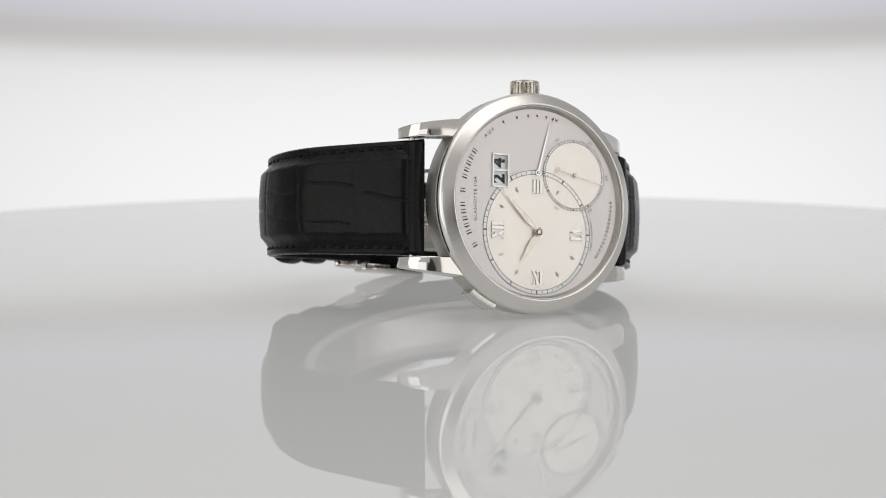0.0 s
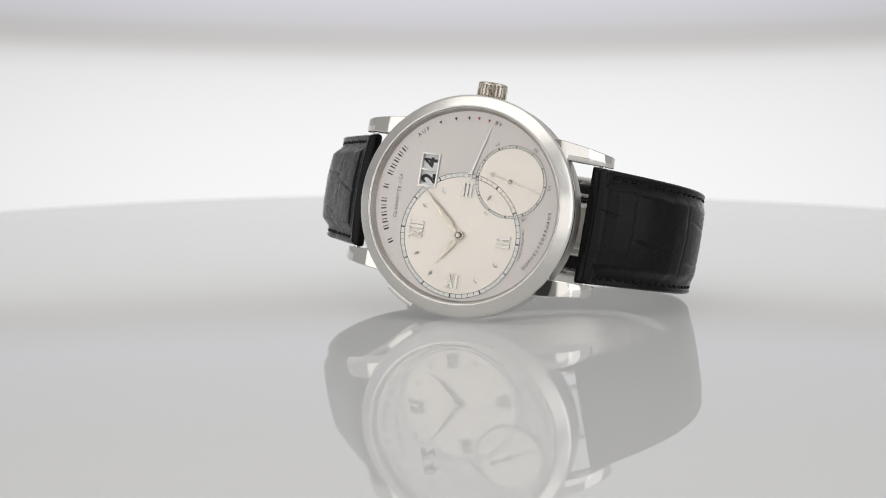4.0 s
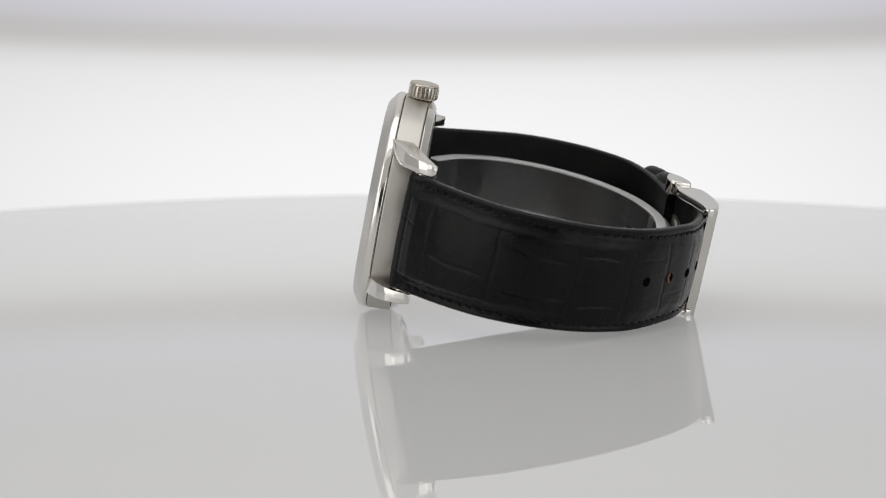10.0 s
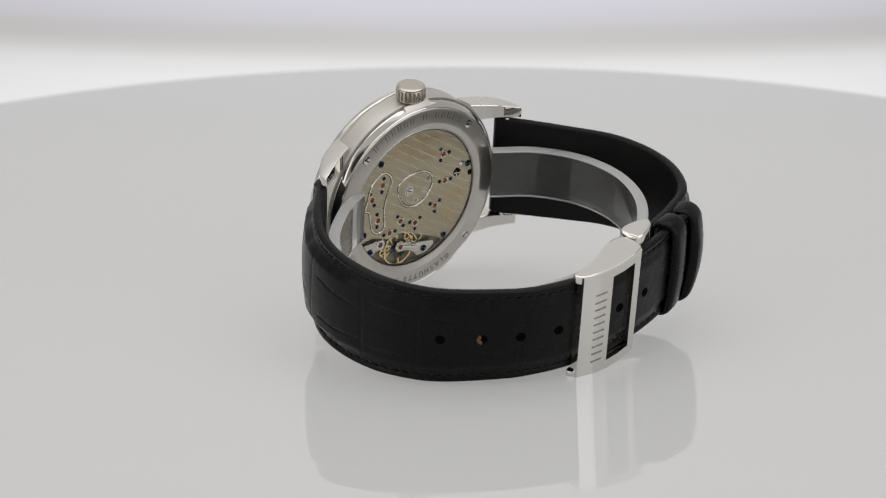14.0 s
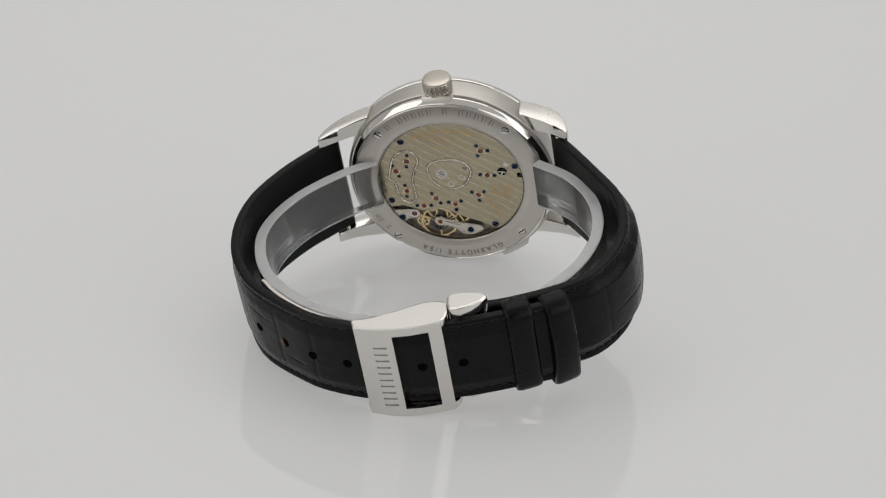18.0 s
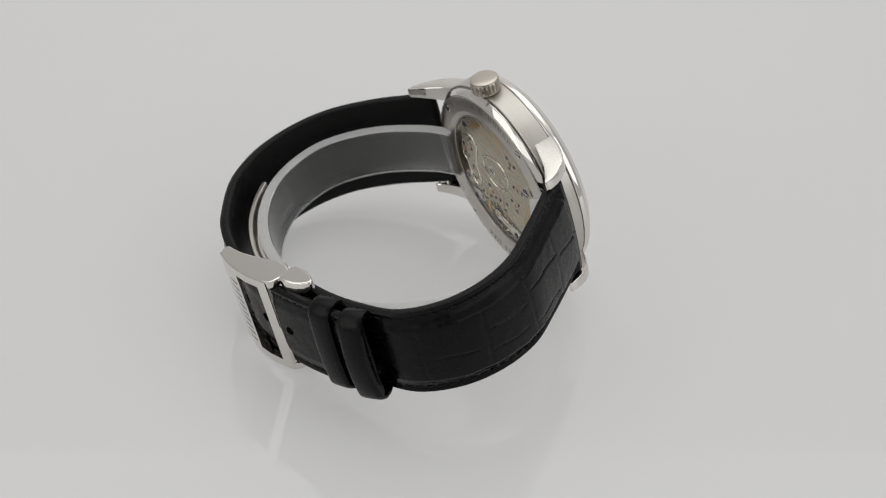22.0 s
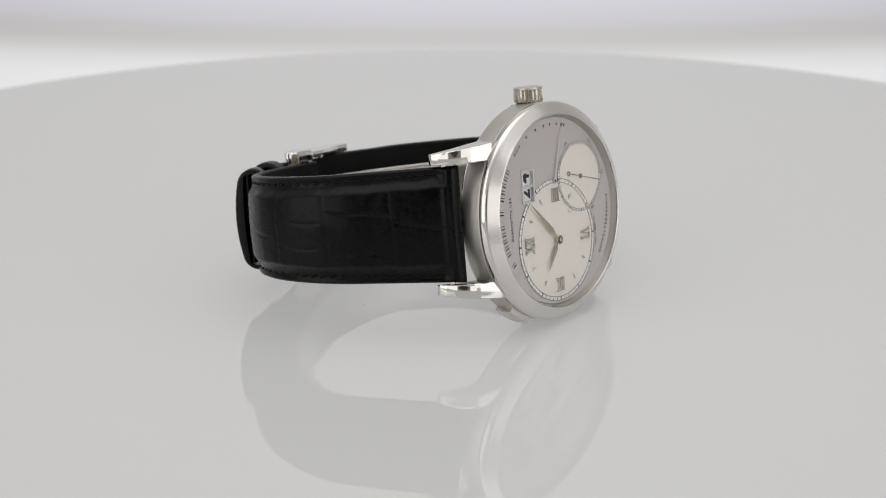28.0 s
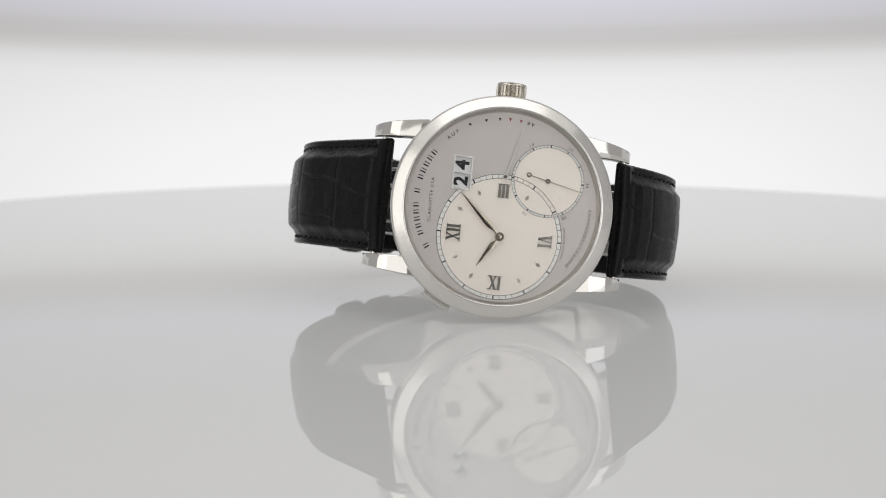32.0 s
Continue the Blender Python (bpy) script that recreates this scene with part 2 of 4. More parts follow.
def frames_of(path, flip):
    """Tangent and outward normal at each point of an XZ path."""
    res = []
    for i, p in enumerate(path):
        a, b = path[max(0, i - 1)], path[min(len(path) - 1, i + 1)]
        t = (b - a).normalized()
        res.append((p, t, Vector((t.y, -t.x)) * flip))
    return res


def lettering(text, size, depth=0.04, bold=0.0, spacing=1.0):
    cu = bpy.data.curves.new("text", "FONT")
    cu.body, cu.size, cu.extrude, cu.align_x, cu.align_y, cu.offset = text, size, depth, "CENTER", "CENTER", bold
    cu.space_character = spacing
    cu.resolution_u = 3
    ob = bpy.data.objects.new("text", cu)
    scene.collection.objects.link(ob)
    bpy.context.view_layer.update()
    me = bpy.data.meshes.new_from_object(ob.evaluated_get(bpy.context.evaluated_depsgraph_get()))
    bm = bmesh.new()
    bm.from_mesh(me)
    bpy.data.objects.remove(ob)
    bpy.data.curves.remove(cu)
    bpy.data.meshes.remove(me)
    return bm


def arc_text(text, cx, cy, r, mid, size, z, inward=False, bold=0.028, gap=1.0):
    """Letters set along an arc; mid is the angle of the middle in degrees. Tops point outward, or inward."""
    bm = bmesh.new()
    widths = {"I": 0.42, ".": 0.35, " ": 0.5, "/": 0.45, "M": 1.0, "Ü": 0.85}
    w = [widths.get(c, 0.78) * size * gap for c in text]
    pos = -sum(w) / 2
    for c, cw in zip(text, w):
        s = pos + cw / 2
        pos += cw
        if c == " ":
            continue
        a = radians(mid) + (s / r if inward else -s / r)
        g = lettering(c, size, 0.03, bold)
        rot = math.degrees(a) + (90 if inward else -90)
        merge(bm, at(g, cx + r * math.cos(a), cy + r * math.sin(a), z, rot))
    return bm


# ---------------------------------------------------------------- light tent
def slab(name, x0, x1, y0, y1, z0, z1, material, label, category="wall"):
    ob = part(name, block(x0, x1, y0, y1, z0, z1), material, None, "", False, 1)
    return tagged(ob, label, category, kind="structure")


def build_tent():
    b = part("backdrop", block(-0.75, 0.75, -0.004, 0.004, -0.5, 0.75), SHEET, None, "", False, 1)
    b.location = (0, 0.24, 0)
    tagged(b, "white rear sheet with a painted glow and a grey band above", "backdrop", kind="structure")
    # sides, roof and floor are out of view, added to close and light the tent
    slab("wall_left", -0.76, -0.75, -0.6, 0.245, -0.5, 0.75, SIDE_GLOW, "unseen white fabric tent side with an added glow")
    slab("wall_right", 0.75, 0.76, -0.6, 0.245, -0.5, 0.75, SIDE_GLOW, "unseen white fabric tent side with an added glow")
    slab("ceiling", -0.76, 0.76, -0.6, 0.245, 0.75, 0.76, ROOF_GLOW, "unseen white fabric tent roof with an added glow", "ceiling")
    slab("floor", -0.76, 0.76, -0.6, 0.245, -0.51, -0.5, SIDE_GLOW, "unseen white fabric tent floor with an added glow", "floor")
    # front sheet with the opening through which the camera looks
    slab("wall_front_left", -0.76, PORT[0], -0.61, -0.60, PORT[2], PORT[3], FRONT_BRIGHT_GLOW, "unseen white front panel with a strong added glow")
    slab("wall_front_right", PORT[1], 0.76, -0.61, -0.60, PORT[2], PORT[3], FRONT_BRIGHT_GLOW, "unseen white front panel with a strong added glow")
    slab("wall_front_top", -0.76, 0.76, -0.61, -0.60, PORT[3], 0.76, FRONT_DIM_GLOW, "unseen white front sheet with a weaker added glow")
    slab("wall_front_bottom", -0.76, 0.76, -0.61, -0.60, -0.51, PORT[2], FRONT_DIM_GLOW, "unseen white front sheet with a weaker added glow")
    x, z = (PORT[0] + PORT[1]) / 2, (PORT[2] + PORT[3]) / 2
    hx, hz = (PORT[1] - PORT[0]) / 2, (PORT[3] - PORT[2]) / 2
    g = bmesh.new()
    edges = []
    for pts in ([(-hx, -hz), (hx, -hz), (hx, hz), (-hx, hz)], [(0.115 * math.cos(math.pi * k / 32), 0.115 * math.sin(math.pi * k / 32)) for k in range(64)]):
        vs = [g.verts.new((a, 0, b)) for a, b in pts]
        edges += [g.edges.new((vs[k - 1], vs[k])) for k in range(len(vs))]
    bmesh.ops.triangle_fill(g, use_beauty=True, use_dissolve=False, edges=edges)
    bmesh.ops.solidify(g, geom=g.faces[:], thickness=0.004)
    collar = part("wall_front_collar", g, COLLAR, None, "", False, 1)
    collar.location = (x, -0.605, z)
    tagged(collar, "grey cloth collar with a round hole for the lens", "wall", kind="structure")
    slab("studio_wall", -1.2, 1.2, -1.3, -1.29, -0.6, 1.0, GREYCLOTH, "dark studio wall behind the tent opening")


PORT = (-0.2, 0.135, -0.06, 0.27)


# ---------------------------------------------------------------- turntable
def build_turntable():
    top = new("turntable")
    tagged(top, "round white glossy acrylic turntable disc", "turntable")
    R = 0.1867
    prof = [(0.0, 0.0), (R - 0.0012, 0.0), (R - 0.0004, -0.0004), (R, -0.0012), (R, -0.008), (R - 0.001, -0.009), (0.0, -0.009)]
    part("disc", lathe(prof, 256, True), PLATE, top, "glossy white acrylic with an added glow", False, 1)
    rnd = random.Random(12)
    speck = None
    for k in range(9):
        r, a = R * 0.97 * math.sqrt(rnd.random()), rnd.uniform(0, 2 * math.pi)
        m = Matrix.Translation((r * math.cos(a), r * math.sin(a), 0.0001)) @ Matrix.Rotation(rnd.uniform(0, 6), 4, "Z") @ Matrix.Diagonal((rnd.uniform(0.6, 2.2), 1, 1, 1))
        if speck is None:
            speck = part("dust_speck", disc(0.00007, -0.0001, 0.00004, 7), DUST, top, "tiny grey dust speck", True, 1)
            speck.matrix_basis = m
        else:
            shared("dust_speck", speck, m, top)
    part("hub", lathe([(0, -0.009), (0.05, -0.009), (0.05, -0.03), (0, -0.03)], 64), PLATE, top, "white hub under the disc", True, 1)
    return top


# ---------------------------------------------------------------- the watch
def strap_mesh(pts, y_mid, half, n, flip, pad, rows, cracks, round_end=False):
    """A padded strap swept along an XZ path. y_mid, half, pad: functions of 0..1 along it."""
    path, length = spline(pts, n)
    fr = frames_of(path, flip)
    m = 108
    bm = bmesh.new()
    outer, inner = [], []
    for i, (p, t, nrm) in enumerate(fr):
        s = i / (n - 1)
        h, ym, pd = half(s), y_mid(s), pad(s)
        ro, ri = [], []
        for j in range(m + 1):
            v = -1 + 2 * j / m
            y = v * h
            edge = h - abs(y)
            d = s * length
            k = min(1, max(0, (edge - 1.6 - 0.2 * noise.noise(Vector((d * 0.35, flip * 3.0, math.copysign(5.0, y))))) / 1.9))
            k = k * k * (3 - 2 * k)
            e = min(1.0, max(0.0, (d - 1.6) / 2.2))
            k = max(k, (1 - e * e * (3 - 2 * e)) * min(1.0, edge / 0.5))
            crown = 1 - 0.5 * (y / h) ** 2
            out = 0.75 + pd * k * crown
            if edge < 0.35:
                out -= 0.5 * (1 - edge / 0.35) ** 2
            if k > 0.02:
                g = 0
                for r0, slope, depth in rows:
                    q = abs(d - r0 - slope * y - 0.1 * math.sin(y * 0.7 + r0) - 0.05 * math.sin(y * 2.3 + r0)) / 0.3
                    g = max(g, 0.38 * depth * math.exp(-q * q))
                for c0, c1, cy, cs, depth in cracks:
                    if c0 < d < c1:
                        q = abs(y - cy - cs * (d - c0) - 0.12 * math.sin(d * 0.9)) / 0.2
                        e = min(1, (d - c0) / 1.5, (c1 - d) / 3.0)
                        g = max(g, 0.48 * depth * e * math.exp(-q * q))
                out -= g * k
                out += 0.035 * noise.noise(Vector((d * 0.5, y * 0.5, 3.1 * flip)))
            out -= 0.09 * math.exp(-((d - 2.5) / 0.3) ** 2) + (0.2 + 0.1 * noise.noise(Vector((d * 1.1, 7.0, y)))) * (1 - k) * math.exp(-((edge - 1.2) / 0.35) ** 2)
            end = min(1, (d + 0.05) / 0.8) if not round_end else min(1, (d + 0.05) / 0.8, (length - d + 0.05) / 1.0)
            out = -0.1 + (out + 0.1) * (end ** 0.5)
            inn = -0.85 * (end ** 0.5)
            if edge < 0.35:
                inn += 0.4 * (1 - edge / 0.35) ** 2
            yy = ym + y
            ro.append(bm.verts.new((p.x + nrm.x * out, yy, p.y + nrm.y * out)))
            ri.append(bm.verts.new((p.x + nrm.x * inn, yy, p.y + nrm.y * inn)))
        outer.append(ro)
        inner.append(ri)
    for i in range(n - 1):
        for j in range(m):
            bm.faces.new((outer[i][j], outer[i + 1][j], outer[i + 1][j + 1], outer[i][j + 1]))
            bm.faces.new((inner[i][j], inner[i][j + 1], inner[i + 1][j + 1], inner[i + 1][j]))
        for j in (0, m):
            bm.faces.new((outer[i][j], inner[i][j], inner[i + 1][j], outer[i + 1][j]))
    for i in (0, n - 1):
        for j in range(m):
            bm.faces.new((outer[i][j], outer[i][j + 1], inner[i][j + 1], inner[i][j]))
    bmesh.ops.recalc_face_normals(bm, faces=bm.faces)
    return bm, fr, length


def line_inside(ob):
    """The inner side of a strap carries its own matt lining; strap_mesh adds outer and inner faces in turn."""
    ob.data.materials.append(LINING)
    polys = ob.data.polygons
    per_row = 218
    for i in range(len(polys) // per_row):
        for j in range(per_row - 2):
            if j % 2:
                polys[i * per_row + j].material_index = 1


def stitches(parent, fr, length, y_mid, half, d0, d1, source):
    """Short thread stitches along both edges of a strap."""
    n = len(fr)
    step, d = 1.75, d0
    made = source
    while d < d1:
        i = min(n - 2, int(d / length * (n - 1)))
        p, t, nrm = fr[i]
        s = i / (n - 1)
        for side in (-1, 1):
            y = y_mid(s) + side * (half(s) - 1.2)
            x, z = p.x + nrm.x * 0.6, p.y + nrm.y * 0.6
            ax, az = Vector((t.x, 0, t.y)), Vector((nrm.x, 0, nrm.y))
            m = Matrix((ax, Vector((0, 1, 0)), az)).transposed().to_4x4()
            m.translation = Vector((x, y, z)) * U
            m = m @ Matrix.Rotation(0.18 * side, 4, "Z")
            if made is None:
                bm = block(-0.62, 0.62, -0.17, 0.17, -0.14, 0.16, 0.12, 1)
                made = part("stitch", bm, THREAD, parent)
                made.matrix_basis = m
            else:
                shared("stitch", made, m, parent)
        d += step
    return made


def sweep_strip(pts, y0, y1, thick, n, bevel=0.15):
    """A flat band of constant thickness along an XZ path."""
    path, length = spline(pts, n)
    fr = frames_of(path, 1)
    sec = [(y0 + bevel, 0), (y1 - bevel, 0), (y1, bevel), (y1, thick - bevel), (y1 - bevel, thick), (y0 + bevel, thick), (y0, thick - bevel), (y0, bevel)]
    bm = bmesh.new()
    rings = [[bm.verts.new((p.x + nrm.x * h, y, p.y + nrm.y * h)) for y, h in sec] for p, t, nrm in fr]
    for a, b in zip(rings, rings[1:]):
        for j in range(8):
            bm.faces.new((a[j], b[j], b[(j + 1) % 8], a[(j + 1) % 8]))
    bm.faces.new(rings[0])
    bm.faces.new(rings[-1][::-1])
    bmesh.ops.recalc_face_normals(bm, faces=bm.faces)
    return bm


LUG_TOP_FULL = [(13.2, 5.8), (14.8, 5.5), (16.8, 4.9), (19.2, 3.7), (20.9, 1.8), (21.7, -0.1), (21.9, -1.2)]
LUG_UNDER_FULL = [(13.4, 2.0), (15.2, 1.4), (18.2, 0.3), (20.3, -0.9), (21.4, -1.7), (21.8, -1.95)]
LUG_TOP = [(13.2, 5.8), (14.6, 5.25), (16.4, 4.4), (18.8, 2.75), (20.7, 0.65), (21.5, -0.75), (21.75, -1.6)]
LUG_UNDER = [(13.4, 2.0), (15.0, 1.4), (18.3, -0.4), (20.4, -1.7), (21.4, -2.3), (21.7, -2.45)]


def lug_mesh(sx, sy):
    """One lug: deep at the case, its back arched down to a blunt tip. Built for +x, +y and mirrored."""
    n = 30
    top, under = [spline(p, n)[0] for p in ((LUG_TOP, LUG_UNDER) if sx > 0 and sy > 0 else (LUG_TOP_FULL, LUG_UNDER_FULL))]
    bm = bmesh.new()
    vr = []
    for i in range(n):
        s = i / (n - 1)
        yo = 13.1 - 1.45 * s ** 1.15
        yi = 9.9
        ring = [(yi + 0.1, 0.0), (yo - 0.2, 0.0), (yo - 0.06, 0.03), (yo, 0.1), (yo + 0.01, 0.5), (yo, 0.86), (yo - 0.04, 0.95), (yo - 0.14, 0.99), ((yi + yo) / 2, 1.01), (yi + 0.2, 1.0), (yi + 0.05, 0.97), (yi, 0.9), (yi, 0.06)]
        vr.append([bm.verts.new((sx * (under[i].x + (top[i].x - under[i].x) * k), sy * y, under[i].y + (top[i].y - under[i].y) * k)) for y, k in ring])
    m = len(vr[0])
    for a, b in zip(vr, vr[1:]):
        for j in range(m):
            bm.faces.new((a[j], b[j], b[(j + 1) % m], a[(j + 1) % m]))
    bm.faces.new(vr[0])
    tip = bm.faces.new(vr[-1])
    bmesh.ops.recalc_face_normals(bm, faces=bm.faces)
    bmesh.ops.bevel(bm, geom=tip.edges[:], offset=0.16, segments=3, affect="EDGES", profile=0.5)
    return bm


def roman(text, height, z0, z1):
    """Applied roman numeral in strokes with serifs, centred, top towards +y."""
    bm = bmesh.new()
    thick, thin, serif = 0.42, 0.19, 0.12
    widths = {"I": 0.62, "V": 1.35, "X": 1.4}
    total = sum(widths[c] for c in text) * height / 2.2
    x = -total / 2
    for c in text:
        w = widths[c] * height / 2.2
        cx, h = x + w / 2, height / 2
        if c == "I":
            merge(bm, block(cx - thick / 2, cx + thick / 2, -h, h, z0, z1))
            ends = [(cx, h), (cx, -h)]
        elif c == "V":
            for sg, t in ((-1, thick), (1, thin)):
                merge(bm, prism([(cx + sg * w * 0.33 - t / 2, h), (cx + sg * w * 0.33 + t / 2, h), (cx + t / 2, -h), (cx - t / 2, -h)], z0, z1))
            ends = [(cx - w * 0.33, h), (cx + w * 0.33, h)]
        else:
            for sg, t in ((-1, thick), (1, thin)):
                merge(bm, prism([(cx + sg * w * 0.33 - t / 2, h), (cx + sg * w * 0.33 + t / 2, h), (cx - sg * w * 0.33 + t / 2, -h), (cx - sg * w * 0.33 - t / 2, -h)], z0, z1))
            ends = [(cx - w * 0.33, h), (cx + w * 0.33, h), (cx - w * 0.33, -h), (cx + w * 0.33, -h)]
        for ex, ey in ends:
            sy = serif if ey > 0 else -serif
            merge(bm, block(ex - 0.36, ex + 0.36, min(ey, ey - sy), max(ey, ey - sy), z0, z1 - 0.01))
        x += w
    bmesh.ops.recalc_face_normals(bm, faces=bm.faces)
    return bm


def lozenge(w, h, z0, z1):
    bm = bmesh.new()
    lo = [bm.verts.new((x, y, z0)) for x, y in ((w, 0), (0, h), (-w, 0), (0, -h))]
    top = [bm.verts.new((0, h * 0.75, z1)), bm.verts.new((0, -h * 0.75, z1))]
    bm.faces.new((lo[0], lo[1], top[0]))
    bm.faces.new((lo[0], top[0], top[1]))
    bm.faces.new((lo[0], top[1], lo[3]))
    bm.faces.new((lo[2], top[0], lo[1]))
    bm.faces.new((lo[2], top[1], top[0]))
    bm.faces.new((lo[2], lo[3], top[1]))
    bm.faces.new(lo[::-1])
    bmesh.ops.recalc_face_normals(bm, faces=bm.faces)
    return bm


def hand_mesh(length, wide, z, at_wide=0.28, neck=0.16):
    """A lance hand along +y with a raised spine."""
    bm = bmesh.new()
    rows = [(0.55, neck), (length * 0.16, neck * 1.1), (length * at_wide, wide), (length * 0.6, wide * 0.62), (length * 0.97, 0.06), (length, 0.02)]
    prev = None
    for y, w in rows:
        cur = [bm.verts.new((-w, y, z)), bm.verts.new((0, y, z + min(0.05, w * 0.2))), bm.verts.new((w, y, z)), bm.verts.new((0, y, z - 0.05))]
        if prev:
            for j in range(4):
                bm.faces.new((prev[j], cur[j], cur[(j + 1) % 4], prev[(j + 1) % 4]))
        else:
            bm.faces.new(cur)
        prev = cur
    bm.faces.new(prev[::-1])
    bmesh.ops.recalc_face_normals(bm, faces=bm.faces)
    merge(bm, lathe([(0.30, z - 0.08), (0.78, z - 0.08), (0.78, z + 0.1), (0.70, z + 0.16), (0.30, z + 0.16)], 40))
    return bm


def brand_bars(cx, cy, r, a0, a1, count, tall, z, skip=(), weight=1.0):
    """Plain bars that stand for a maker's name on an arc."""
    bm = bmesh.new()
    for i in range(count):
        if i in skip:
            continue
        a = radians(a0 + (a1 - a0) * (i + 0.5) / count)
        w = r * abs(radians(a1 - a0)) / count * 0.3
        g = block(-w * (0.725 + 0.225 * weight), -w * (0.725 - 0.225 * weight), -tall / 2, tall / 2, z - 0.015, z + 0.02)
        merge(g, block(w * (0.64 - 0.14 * weight), w * (0.64 + 0.14 * weight), -tall / 2, tall / 2, z - 0.015, z + 0.02))
        merge(bm, at(g, cx + r * math.cos(a), cy + r * math.sin(a), 0, math.degrees(a) - 90))
    return bm


def dial_plate(r, z0, z1, hole):
    """A round plate with a rectangular opening through it."""
    bm = bmesh.new()
    x0, x1, y0, y1 = hole
    tops = []
    for pts in ([(r * math.cos(math.pi * k / 64), r * math.sin(math.pi * k / 64)) for k in range(128)], [(x0, y0), (x1, y0), (x1, y1), (x0, y1)]):
        hi = [bm.verts.new((x, y, z1)) for x, y in pts]
        lo = [bm.verts.new((x, y, z0)) for x, y in pts]
        n = len(pts)
        for k in range(n):
            bm.faces.new((lo[k], lo[(k + 1) % n], hi[(k + 1) % n], hi[k]))
            tops.append(bm.edges.get((hi[k], hi[(k + 1) % n])))
    bmesh.ops.triangle_fill(bm, use_beauty=True, use_dissolve=False, edges=tops)
    bmesh.ops.recalc_face_normals(bm, faces=bm.faces)
    return bm


def cut_rect(bm, x0, x1, y0, y1):
    """Take a rectangular opening out of a flat mesh."""
    for co, no in (((x0, 0, 0), (1, 0, 0)), ((x1, 0, 0), (1, 0, 0)), ((0, y0, 0), (0, 1, 0)), ((0, y1, 0), (0, 1, 0))):
        bmesh.ops.bisect_plane(bm, geom=bm.verts[:] + bm.edges[:] + bm.faces[:], plane_co=co, plane_no=no)
    gone = [f for f in bm.faces if x0 < f.calc_center_median().x < x1 and y0 < f.calc_center_median().y < y1]
    bmesh.ops.delete(bm, geom=gone, context="FACES")
    return bm


def build_dial(w):
    ZD = 6.62
    fx0, fx1, fy0, fy1 = -8.68, -5.4, 1.88, 7.58
    mid = (fy0 + fy1) / 2
    opening = (fx0 + 0.16, fx1 - 0.16, fy0 + 0.16, fy1 - 0.16)
    dial = part("dial", dial_plate(16.9, ZD - 0.4, ZD, opening), SILVER, w, "two-tone silvered dial with off-centre displays", False)
    C, S, P = (0.09, -5.22), (7.26, 4.78), (0.15, 4.78)
    part("time_disc", cut_rect(at(disc(10.0, ZD - 0.1, ZD + 0.03, 96), *C), *opening), CREAM, dial, "cream silvered hour dial")
    part("seconds_disc", at(disc(5.75, ZD - 0.1, ZD + 0.05, 80), *S), CREAM, dial, "cream silvered small-seconds dial")

    def ring(c, r0, r1, z, ticks, heavy, name, label, lw=0.034):
        """A railway track: two thin circles with cross ticks."""
        bm = lathe([(r1 - lw, z), (r1 + lw, z), (r1 + lw, z + 0.03), (r1 - lw, z + 0.03)], 96)
        merge(bm, lathe([(r0 - lw, z), (r0 + lw, z), (r0 + lw, z + 0.03), (r0 - lw, z + 0.03)], 96))
        for i in range(ticks):
            wide = 0.11 if i % heavy == 0 else 0.03
            merge(bm, turn(block(r0, r1, -wide, wide, z, z + 0.031), Matrix.Rotation(2 * math.pi * i / ticks, 4, "Z")))
        part(name + "_bed", cut_rect(at(lathe([(r0, z - 0.1), (r1, z - 0.1), (r1, z - 0.008), (r0, z - 0.008)], 96), *c), *opening), TRACKW, dial, "white track bed")
        part(name, cut_rect(at(bm, *c), *opening), INK, dial, label)

    ring(C, 9.72, 10.38, ZD + 0.05, 60, 5, "minute_track", "black railway minute track")
    ring(S, 5.62, 6.02, ZD + 0.08, 60, 5, "seconds_track", "black railway seconds track", 0.026)
    src = None
    for hour in range(12):
        a = radians(180 - 30 * hour)
        if hour in (0, 3, 6, 9):
            txt = {0: "XII", 3: "III", 6: "VI", 9: "IX"}[hour]
            g = roman(txt, 2.3, ZD + 0.02, ZD + 0.30)
            part("numeral", at(g, C[0] + 7.65 * math.cos(a), C[1] + 7.65 * math.sin(a), 0, math.degrees(a) - 90), NUMERAL, dial, "polished applied roman numeral")
        elif hour != 5:  # the small seconds take this hour's place
            m = Matrix.Translation(Vector((C[0] + 7.95 * math.cos(a), C[1] + 7.95 * math.sin(a), 0)) * U) @ Matrix.Rotation(a - math.pi / 2, 4, "Z")
            if src is None:
                src = part("marker", lozenge(0.32, 0.62, ZD + 0.02, ZD + 0.30), NUMERAL, dial, "polished lozenge marker", False)
                src.matrix_basis = m
            else:
                shared("marker", src, m, dial)
    # large date
    frame_bm = bmesh.new()
    for b in ((fx0, fx0 + 0.32, fy0, fy1), (fx1 - 0.32, fx1, fy0, fy1), (fx0 + 0.3, fx1 - 0.3, fy0, fy0 + 0.32), (fx0 + 0.3, fx1 - 0.3, fy1 - 0.32, fy1), (fx0 + 0.3, fx1 - 0.3, mid - 0.14, mid + 0.14)):
        merge(frame_bm, block(b[0], b[1], b[2], b[3], ZD - 0.45, ZD + 0.3, 0.06))
    part("date_frame", frame_bm, SATIN, dial, "polished double date frame")
    part("date_disc", block(fx0 + 0.1, fx1 - 0.1, fy0 + 0.1, fy1 - 0.1, ZD - 0.7, ZD - 0.42), DATEBG, dial, "white date panel")
    for ch, yy in (("2", (fy0 + mid) / 2 + 0.08), ("4", (mid + fy1) / 2 - 0.08)):
        part("date_numeral", at(lettering(ch, 3.15, 0.02, 0.12), (fx0 + fx1) / 2, yy, ZD - 0.39, 90), INK, dial, "black date numeral")
